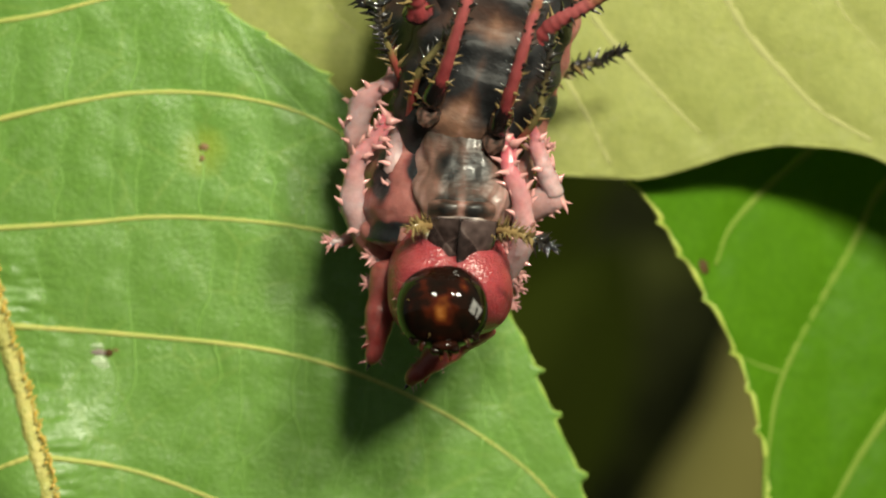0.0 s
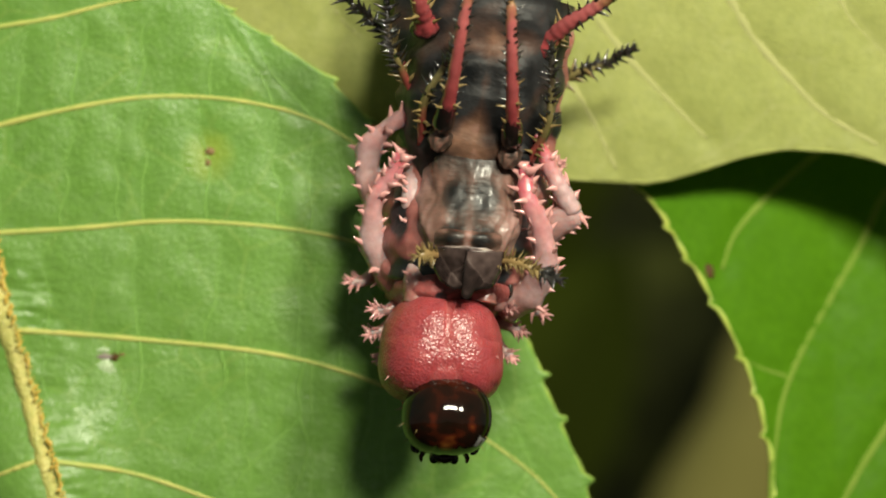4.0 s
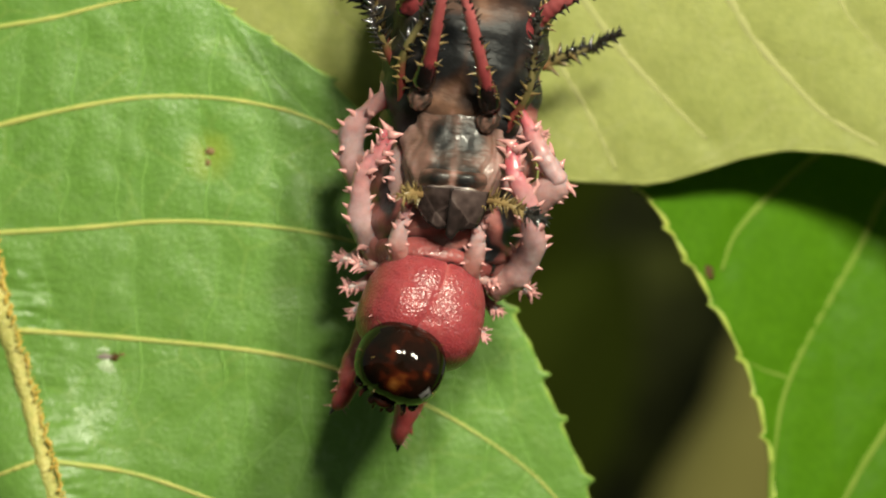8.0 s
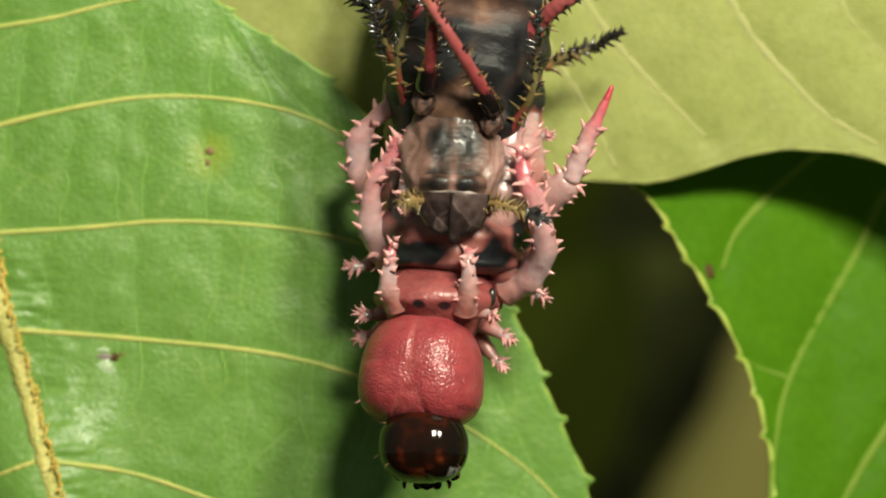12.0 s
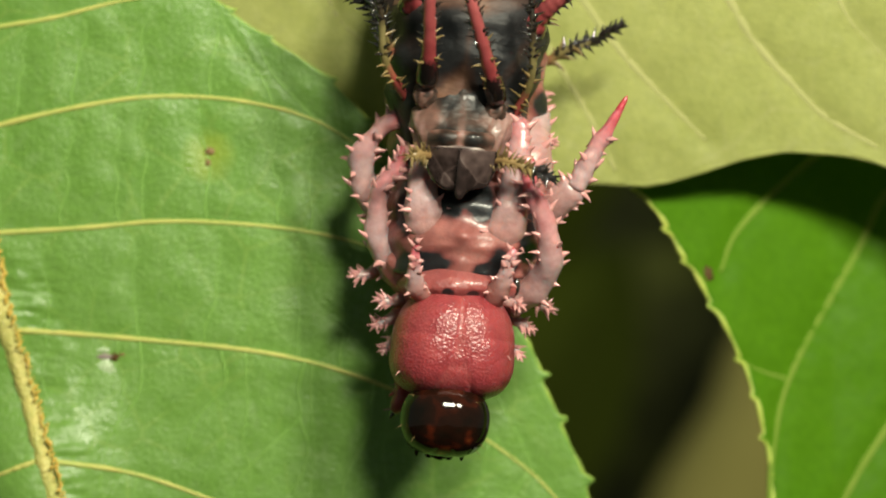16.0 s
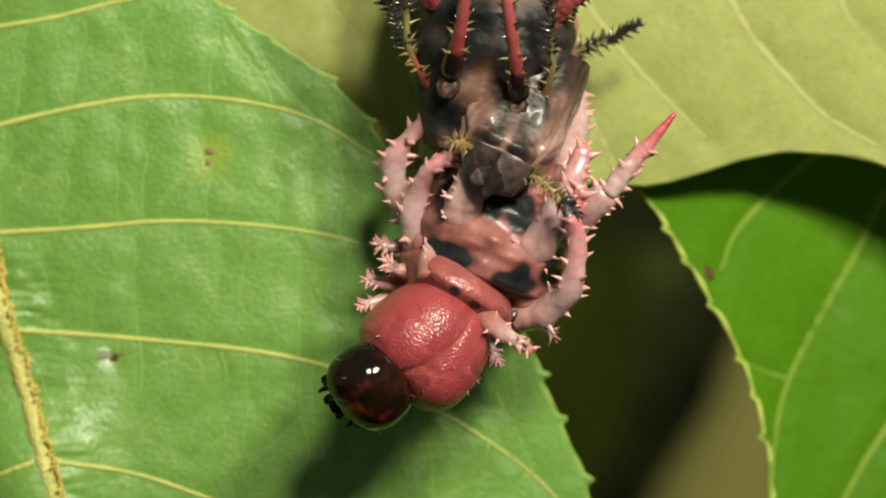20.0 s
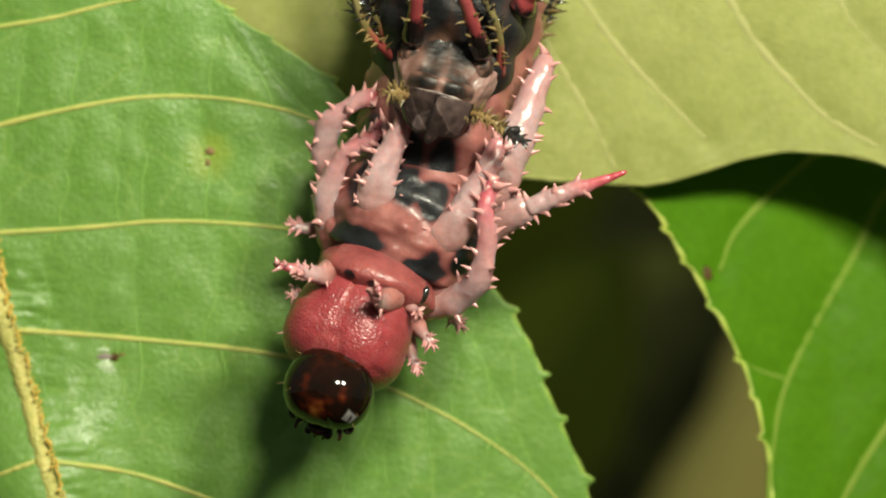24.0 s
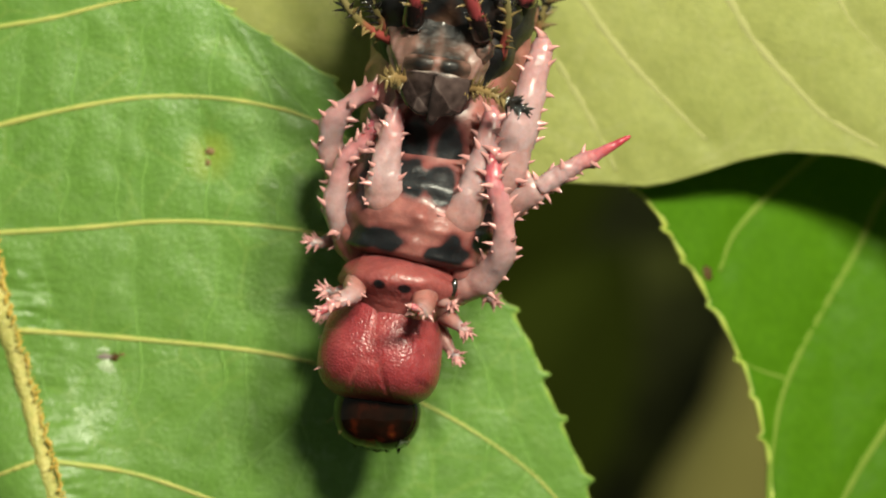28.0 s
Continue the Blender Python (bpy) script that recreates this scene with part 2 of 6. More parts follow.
class Shape:
    """Collects the faces of one mesh, with a tone for each corner point."""

    def __init__(self):
        self.verts, self.faces, self.slots, self.tone = [], [], [], []

    def sweep(self, path, radii, seg=10, slot=0, tones=None, squash=1.0, tip=True):
        start, n = len(self.verts), len(path)
        t = (path[1] - path[0]).normalized()
        side = t.orthogonal().normalized()
        rings = []
        for i in range(n):
            t2 = (path[min(i + 1, n - 1)] - path[max(i - 1, 0)]).normalized()
            side = (side - t2 * side.dot(t2)).normalized()
            up = t2.cross(side)
            r = radii[i]
            ring = []
            for k in range(seg):
                a = 2 * math.pi * k / seg
                ring.append(len(self.verts))
                self.verts.append(path[i] + side * (math.cos(a) * r) + up * (math.sin(a) * r * squash))
                self.tone.append(tones[i] if tones else 0.5)
            rings.append(ring)
        for a, b_ in zip(rings, rings[1:]):
            for k in range(seg):
                self.faces.append((a[k], a[(k + 1) % seg], b_[(k + 1) % seg], b_[k]))
                self.slots.append(slot)
        if tip:
            for ring, p, flip in ((rings[0], path[0], True), (rings[-1], path[-1], False)):
                self.verts.append(p.copy())
                self.tone.append(self.tone[ring[0]])
                c = len(self.verts) - 1
                for k in range(seg):
                    f = (ring[k], ring[(k + 1) % seg], c)
                    self.faces.append(f[::-1] if flip else f)
                    self.slots.append(slot)
        return self

    def thorn(self, base, way, length, r, slot=1, seg=5, bend=None, tone=0.5):
        way = way.normalized()
        bend = bend or Vector((0, 0, 0))
        path = [base - way * r * 0.6, base + way * length * 0.35, base + way * length * 0.75 + bend * length * 0.12, base + way * length + bend * length * 0.3]
        return self.sweep(path, [r * 2.3, r * 1.05, r * 0.5, r * 0.05], seg, slot, [tone] * 4)

    def sheet(self, fn, nu, nv, slot=0, closed=False):
        """fn(u, v) gives a point and a tone; u goes round when closed."""
        start = len(self.verts)
        cols = nu if closed else nu + 1
        for j in range(nv + 1):
            for i in range(cols):
                p, tone = fn(i / nu, j / nv)
                self.verts.append(Vector(p))
                self.tone.append(tone)
        for j in range(nv):
            for i in range(nu):
                a, b_ = start + j * cols + i, start + j * cols + (i + 1) % cols
                self.faces.append((a, b_, b_ + cols, a + cols))
                self.slots.append(slot)
        return self

    def blob(self, fn, nu=64, nv=40, slot=0):
        """fn(direction) gives a point and a tone, over the whole sphere."""
        def point(u, v):
            a, e = 2 * math.pi * u, math.pi * (v * 0.998 + 0.001 - 0.5)
            return fn(Vector((math.cos(a) * math.cos(e), math.sin(a) * math.cos(e), math.sin(e))))
        return self.sheet(point, nu, nv, slot, True)


def part(name, shape, mats, parent=None, label="", loc=(0, 0, 0)):
    me = bpy.data.meshes.new(name)
    me.from_pydata([v * MM for v in shape.verts], [], shape.faces)
    for m in mats:
        me.materials.append(m)
    me.polygons.foreach_set("material_index", shape.slots)
    me.polygons.foreach_set("use_smooth", [True] * len(shape.faces))
    att = me.attributes.new("tone", "FLOAT", "POINT")
    att.data.foreach_set("value", shape.tone)
    me.update()
    ob = new(name, me)
    ob.parent = parent
    ob.location = Vector(loc) * MM
    if label:
        ob["label"] = label
    return ob


def fbm(p, scale=1.0):
    return noise.noise(Vector(p) * scale) + 0.5 * noise.noise(Vector(p) * scale * 2.1)


# ---- leaves ----
def spline(points, n):
    return np.array([tuple(q)[:2] for q in smooth_path([(p[0], p[1], 0) for p in points], n)])


def leaf(name, mid, right, left, depth, veins, mats, rows, cols, tooth, pitch, rib, label, twist=0.16, vein_r=0.11, ties=()):
    """A leaf blade between its midrib and two toothed margins, with raised ribs as parts.
    depth(x, z) is the blade's distance behind the focal plane."""
    blade_mat, vein_mat, rim_mat, blade_vein, rib_mat = mats
    M, A, B = spline(mid, rows), spline(right, rows), spline(left, rows)
    curves = [spline(v, 40) for v in veins] + [M]
    rnd = random.Random(len(name) + rows)
    cross = []
    for a, b_, count in ties:
        p, q = curves[a], curves[b_]
        for k in range(count):
            f = (k + 0.6 + rnd.uniform(-0.25, 0.25)) / (count + 0.6)
            i = int(f * 38)
            j = int(np.abs(q[:, 0] - p[i][0] - rnd.uniform(-0.3, 0.7)).argmin())
            mids = [p[i] + (q[j] - p[i]) * g + np.array((rnd.uniform(-0.3, 0.3), rnd.uniform(-0.12, 0.1))) * math.sin(math.pi * g) for g in (0, 0.18, 0.36, 0.54, 0.72, 0.9)]
            cross.append(spline([tuple(m) for m in mids], 16))
    pts = np.concatenate(curves + cross)

    def toothed(edge, centre):
        d = np.diff(edge, axis=0, prepend=edge[:1])
        run = np.cumsum(np.hypot(d[:, 0], d[:, 1]))
        saw = ((run + 0.35 * np.sin(run * 0.9)) / pitch) % 1.0
        out = edge - centre
        out /= np.maximum(np.hypot(out[:, 0], out[:, 1]), 1e-6)[:, None]
        bite = np.where(saw < 0.82, saw / 0.82 * 0.3, (1 - saw) / 0.18 * 0.3) - 0.3 + 0.85 * np.exp(-((saw - 0.82) / 0.045) ** 2)
        fade = np.minimum(1, np.arange(len(edge))[::-1] / 20.0)
        return edge + out * (tooth * bite * fade)[:, None]

    A, B = toothed(A, M), toothed(B, M)

    def height(x, z):
        d = np.sqrt(((pts - (x, z)) ** 2).sum(1).min())
        puff = twist * (1 - math.exp(-(d / 0.55) ** 2))
        return depth(x, z) - puff - 0.10 * fbm((x, z, 3.0), 0.35)

    sh = Shape()
    across = np.concatenate([-np.linspace(1, 0, cols + 1) ** 0.85, np.linspace(0, 1, cols + 1)[1:] ** 0.85])
    w = len(across)
    for i in range(rows):
        for r in across:
            q = M[i] + (A[i] - M[i]) * r if r >= 0 else M[i] + (B[i] - M[i]) * -r
            sh.verts.append(Vector((q[0], height(*q), q[1])))
            sh.tone.append(0.5)
    for i in range(rows - 1):
        for k in range(w - 1):
            a = i * w + k
            sh.faces.append((a, a + 1, a + w + 1, a + w))
            sh.slots.append(0)
    thing = new(name)
    thing.location = (M[0][0] * MM, depth(*M[0]) * MM, M[0][1] * MM)
    home = Vector(thing.location) / MM

    def child(n, s, m, label=""):
        s.verts = [v - home for v in s.verts]
        return part(n, s, [m], thing, label)

    blade = child("blade", sh, blade_mat)
    mod = blade.modifiers.new("thickness", "SOLIDIFY")
    mod.thickness, mod.offset = 0.16 * MM, 0
    M2 = [Vector((x, height(x, z) + 0.2 * rib, z)) for x, z in M[::4]]
    n = len(M2)
    child("midrib", Shape().sweep(M2, [rib * (1.05 - 0.8 * i / n) * (1 + 0.08 * math.sin(i * 2.1)) for i in range(n)], 8), rib_mat, "thick pale midrib")
    for v in curves[:-1]:
        n = len(v)
        length = np.hypot(*(v[-1] - v[0]))
        fine = 0.35 if length < 3 else 0.5 if length < 7.5 else 1.0
        sunk = 0.85 if vein_r > 0.28 else 0.6 if vein_r > 0.15 else 0.15
        path = [Vector((x, height(x, z) - 0.08 + sunk * vein_r * fine * (1.25 - 0.85 * i / n) + 0.012 * math.sin(i * 1.3), z)) for i, (x, z) in enumerate(v)]
        uneven = 0.08 if vein_r > 0.15 else 0.3
        child("vein", Shape().sweep(path, [fine * vein_r * (1.25 - 0.85 * i / n) * (1 + uneven * noise.noise((i * 0.7, n, v[0][0]))) for i in range(n)], 10), vein_mat if fine == 1 else blade_vein)
    if rib > 0.5:
        # a row of glossy amber grains, added for beaded highlights on the rib's right flank
        sh = Shape()
        for (x, z), (x2, z2) in zip(M[:-1], M[1:]):
            run = math.hypot(x2 - x, z2 - z)
            for k in range(max(1, round(run / 0.22))):
                if not -14 < z < 14:
                    continue
                side = rib * rnd.uniform(0.5, 0.8)
                f = rnd.random()
                g = Vector((x + (x2 - x) * f + side, height(x, z) + 0.2 * rib - math.sqrt(max(0.0, rib * rib - side * side)) * 0.97, z + (z2 - z) * f))
                r = rnd.uniform(0.04, 0.085)
                sh.sweep([g + Vector((-r, 0, -r)), g, g + Vector((r, -0.02, 0.8 * r))], [r * 0.6, r, r * 0.6], 6)
        child("rib_grain", sh, RIB_GRAIN, "amber granular flank of the midrib")
    for way in cross:
        path = [Vector((x, height(x, z) - 0.052, z)) for x, z in way]
        child("cross_vein", Shape().sweep(path, [0.06 - 0.0012 * n_ for n_ in range(16)], 5), blade_vein)
    for edge in (A, B):
        path = [Vector((x, height(x, z), z)) for x, z in edge[2:-2]]
        child("leaf_margin", Shape().sweep(path, [(0.075 if tooth > 0.35 else 0.11) + 0.03 * math.sin(i * 0.37) for i in range(len(path))], 5), rim_mat, "yellowish toothed rim")
    tagged(thing, label, "leaf")
    return thing, height


def hood(p, a, b_):
    """Smooth step from a to b."""
    t = min(1, max(0, (p - a) / (b_ - a)))
    return t * t * (3 - 2 * t)


def near_depth(x, z):
    hump = 1.9 * math.exp(-(((x + 16.8) / 3.0) ** 2 + ((z + 10.2) / 3.4) ** 2)) + 0.5 * math.exp(-(((x + 19) / 1.3) ** 2 + ((z + 3) / 1.6) ** 2))
    strip = math.exp(-((x + 17.3 + 0.27 * (z + 3)) / 1.5) ** 2) * hood(-z, -1.0, 2.0)
    hump += strip * (0.17 * noise.noise((x * 1.5, z * 1.5, 0)) + 0.13 * noise.noise((x * 3.2, z * 3.2, 4)))
    return 5.25 + 0.035 * x - 0.03 * z + 0.0024 * (x + 9) ** 2 - hump


def pale_depth(x, z):
    return 6.4 - 0.03 * (x - 2) - 0.06 * (z - 4) if x > 2 else 6.4 - 0.06 * (z - 4) + 0.05 * (2 - x)


def deep_depth(x, z):
    return 7.5 + 0.42 * (min(max(x, 8.0), 17.0) - 8.5) + 0.15 * max(0.0, x - 17.0) + 0.16 * (z - 2)


leaf_near, near_h = leaf(
    "leaf", [(-20.03, 27.08), (-20.39, 17.59), (-20.03, 11.65), (-19.56, 6.91), (-19.08, 0.97), (-18.32, -2.82), (-16.97, -7.10), (-15.85, -10.90), (-14.70, -15.64), (-13.15, -22.76), (-10.78, -31.07), (-7.22, -39.38)],
    [(-19.80, 26.85), (-14.10, 16.64), (-9.92, 10.8), (-4.22, 6.6), (-0.33, 1.21), (3.11, -2.94), (4.46, -6.03), (6.31, -10.66), (7.38, -16.12), (6.08, -25.14), (0.38, -33.45), (-7.10, -39.26)],
    [(-20.27, 26.85), (-26.92, 21.15), (-32.85, 14.03), (-37.60, 6.91), (-41.16, -0.21), (-42.35, -6.15), (-42.35, -9.71), (-41.87, -13.27), (-39.97, -19.20), (-35.23, -26.32), (-25.73, -34.63), (-7.33, -39.26)],
    near_depth,
    [[(-18.14, -3.35), (-13.15, -3.73), (-7.45, -4.34), (-3.42, -5.39), (0.38, -7.14), (3.47, -9.23), (5.13, -10.90)],
     [(-19.08, 0.64), (-15.05, 0.88), (-11.25, 1.16), (-6.74, 0.88), (-3.42, 0.21), (0.38, -1.16)],
     [(-19.56, 4.91), (-15.52, 5.84), (-12.20, 6.34), (-8.64, 6.20), (-5.32, 5.36), (-2.47, 3.58)],
     [(-20.03, 9.04), (-16.47, 9.57), (-13.15, 10.35), (-9.59, 10.71)],
     [(-16.71, -8.66), (-13.63, -9.19), (-11.01, -9.99), (-7.45, -11.49), (0.38, -15.17)],
     [(-15.76, -13.51), (-9.12, -15.64), (0.38, -20.39)],
     [(-5.79, -4.72), (-6.08, -5.91), (-6.03, -7.05), (-6.74, -7.81), (-8.40, -9.47), (-8.88, -10.90)],
     [(-6.03, -7.05), (-5.67, -8.52), (-6.27, -10.18)],
     [(-9.35, -4.06), (-9.12, -5.67), (-10.30, -7.10), (-10.78, -8.52)],
     [(-12.68, -3.77), (-12.68, -5.91), (-13.86, -7.81), (-14.10, -9.04)],
     [(-2.94, -5.67), (-3.13, -7.57), (-4.13, -9.71), (-4.37, -11.37)],
     [(-4.60, -2.82), (-3.89, -3.54), (-4.96, -4.72)],
     [(-18.49, -2.97), (-23.36, -5.20), (-30.48, -7.57)], [(-16.83, -8.76), (-19.08, -9.71), (-25.73, -13.27)], [(-19.08, 0.97), (-25.73, -0.21), (-35.23, -2.82)]],
    (LEAF, VEIN, RIM_DIM, VEIN_FINE, MIDRIB), 540, 88, 0.42, 2.55, 0.7,
    "broad green leaf with toothed margin and yellow veins under the caterpillar", 0.08, 0.1,
    ties=((0, 1, 9), (1, 2, 9), (2, 3, 6), (0, 4, 8), (4, 5, 6)))

leaf_pale, _ = leaf(
    "leaf", [(12.26, 22.85), (15.07, 15.66), (16.70, 10.43), (18.31, 8.40), (21.52, 4.72), (26.08, 0.50), (30.57, -2.76)],
    [(12.50, 22.96), (21.52, 19.77), (26.08, 14.98), (29.46, 10.26), (31.70, 5.59), (32.14, 0.95), (30.69, -2.64)],
    [(12.03, 22.98), (-2.02, 24.10), (-10.69, 15.43), (-10.21, 8.93), (-3.47, 4.12), (4.70, 3.00), (8.97, 2.84), (11.56, 3.55), (13.90, 4.13), (16.46, 4.09), (18.54, 3.61), (23.81, 0.50), (30.46, -2.81)],
    pale_depth,
    [[(11.56, 11.44), (12.96, 9.05), (14.83, 6.90), (16.23, 5.58), (18.31, 4.36)],
     [(5.18, 11.54), (7.32, 8.63), (9.21, 6.58), (11.10, 4.67)],
     [(2.79, 13.01), (4.23, 9.15), (6.13, 5.77), (7.32, 3.37)],
     [(11.56, 11.44), (12.26, 17.62)], [(5.18, 11.54), (9.91, 18.86)], [(-5.39, 12.06), (-4.43, 9.89), (-3.47, 8.93)]],
    (LEAF_PALE, VEIN_PALE, LEAF_PALE, VEIN_PALE, VEIN_PALE), 220, 60, 0.12, 3.2, 0.2,
    "pale yellow-green leaf seen from its dull underside", 0.12, 0.36)

leaf_deep, deep_h = leaf(
    "leaf", [(31.25, 8.25), (28.39, 3.59), (25.57, -0.98), (23.84, -5.96), (22.63, -11.33), (21.87, -18.54), (22.06, -27.92)],
    [(30.72, 8.51), (18.09, 8.62), (8.64, 4.15), (9.61, 1.00), (11.3, -1.79), (13.2, -5.57), (14.2, -10.16), (14.14, -14.69), (16.04, -20.69), (21.82, -27.67)],
    [(31.50, 7.99), (37.74, 3.63), (40.16, -1.51), (39.86, -6.59), (38.23, -11.58), (33.83, -20.03), (22.32, -27.69)],
    deep_depth,
    [[(23.76, 6.62), (19.73, 2.53), (18.37, 0.03), (15.12, -5.38), (14.27, -8.50), (14.01, -11.12)],
     [(20.63, 6.85), (16.13, 3.90), (12.93, 1.01), (11.98, -0.95)],
     [(22.87, -3.97), (19.37, -7.88), (17.32, -11.01), (15.96, -13.60)],
     [(14.86, -5.57), (13.82, -5.23), (13.06, -4.85)]],
    (LEAF_DEEP, VEIN_DEEP, RIM, VEIN_DEEP, VEIN_DEEP), 330, 46, 0.3, 2.1, 0.3,
    "deep green toothed leaf with pale veins hanging behind", 0.18, 0.25)


def spot(parent, name, x, z, h, rx, rz, thick, m, label):
    """A small raised scab on a leaf."""
    home = Vector(parent.location) / MM

    def fn(d):
        k = 1 + 0.5 * fbm(d * 2.5 + Vector((x, z, 0)))
        return (d.x * rx * k, d.y * thick, d.z * rz * k), 0.5
    return part(name, Shape().blob(fn, 20, 12), [m], parent, label, Vector((x, h, z)) - home)


for name, x, z, lift, rx, rz, m, label in (
        ("scar", -14.2, -4.95, 0.03, 0.5, 0.32, SCAR_PALE, "whitish feeding scar"),
        ("scar", -14.25, -4.22, 0.04, 0.34, 0.12, SCAR_PALE, "whitish feeding scar"),
        ("scab", -14.22, -4.5, 0.05, 0.42, 0.13, SCAR_GREY, "greyish brown scab"),
        ("scab", -13.72, -4.52, 0.07, 0.22, 0.15, SCAB, "dark brown scab"),
        ("scab", -13.4, -4.4, 0.05, 0.16, 0.07, SCAR, "brown scab")):
    spot(leaf_near, name, x, z, near_h(x, z) - lift, rx, rz, 0.07, m, label)
x, z = (-9.78, 3.85)
spot(leaf_near, "scab", x - 0.02, z - 0.24, near_h(x, z) - 0.085, 0.12, 0.15, 0.05, SCAR, "brown scab")
spot(leaf_near, "scab", x + 0.06, z + 0.22, near_h(x, z) - 0.085, 0.22, 0.15, 0.05, SCAR, "brown scab")
x, z = (11.32, -1.05)
spot(leaf_deep, "scab", x, z, deep_h(x, z) - 0.06, 0.36, 0.34, 0.06, SCAB, "brown bite scab near the rim")


# ---- caterpillar ----
ROOT = Vector((0.5, 3.4, 14.0))
caterpillar = new("caterpillar")
caterpillar.location = ROOT * MM
tagged(caterpillar, "pink spiny caterpillar wriggling out of its old dark skin", "caterpillar")


def patch(x, z, cx, cz, rx, rz):
    return math.exp(-(((x - cx) / rx) ** 2 + ((z - cz) / rz) ** 2) ** 2)


def ring(fn_r, z0, z1, tone, nu=84, nv=44, fold=0.1, seed=0.0, folds=3.0, flank=(0.0, 0.0), square=1.0, lumps=()):
    """A fleshy body ring along z; fn_r(v) gives half width and half depth."""
    def fn(u, v):
        a = 2 * math.pi * u
        rx, ry = fn_r(v)
        z = z0 + (z1 - z0) * v
        w = 1 + fold * 0.5 * math.sin(v * math.pi * 2 * folds + 0.6 * math.sin(a * 3 + seed)) / 2.5 + fold * 0.35 * fbm((math.cos(a) * 1.2, math.sin(a) * 1.2, z * 0.6 + seed), 1.1)
        x, y = (math.copysign(abs(c) ** square, c) * r * (w + 0.02 * noise.noise((c * 3, z * 2.2, seed + a)) ) for c, r in ((math.cos(a), rx), (math.sin(a), ry)))
        x *= 1 + flank[x > 0] * math.exp(-((y - 1.3) / 1.0) ** 2)
        if y < 0:
            for cx, cz, sx, sz, h in lumps:
                y -= h * math.exp(-((x - cx) / sx) ** 2 - ((z - cz) / sz) ** 2)
        return (x, y, z), tone(x, y, z)
    return Shape().sheet(fn, nu, nv, 0, True)


RIDERS = []


def thorn_mesh(name, m, bend):
    sh = Shape().thorn(Vector((0, 0, 0)), Vector((0, 0, 1)), 1.0, 0.2, 0, 6, Vector((bend, 0, 0)))
    me = bpy.data.meshes.new(name)
    me.from_pydata([v * MM for v in sh.verts], [], sh.faces)
    me.materials.append(m)
    me.polygons.foreach_set("use_smooth", [True] * len(sh.faces))
    return me


THORNS = {m.name: [thorn_mesh("thorn", m, b_) for b_ in (0.2, 0.6, 1.0)] for m in (THORN_PINK, THORN_BLACK, THORN_OLIVE)}


def add_thorn(parent, at, way, length, r, kind, rnd):
    ob = new("thorn", rnd.choice(THORNS[kind]))
    ob.parent = parent
    q = way.to_track_quat("Z", "Y") @ Euler((0, 0, rnd.uniform(0, 6.28))).to_quaternion()
    ob.rotation_mode = "QUATERNION"
    ob.rotation_quaternion, ob.location = q, at * MM
    ob.scale = (r / 0.2, r / 0.2, length)
    return ob


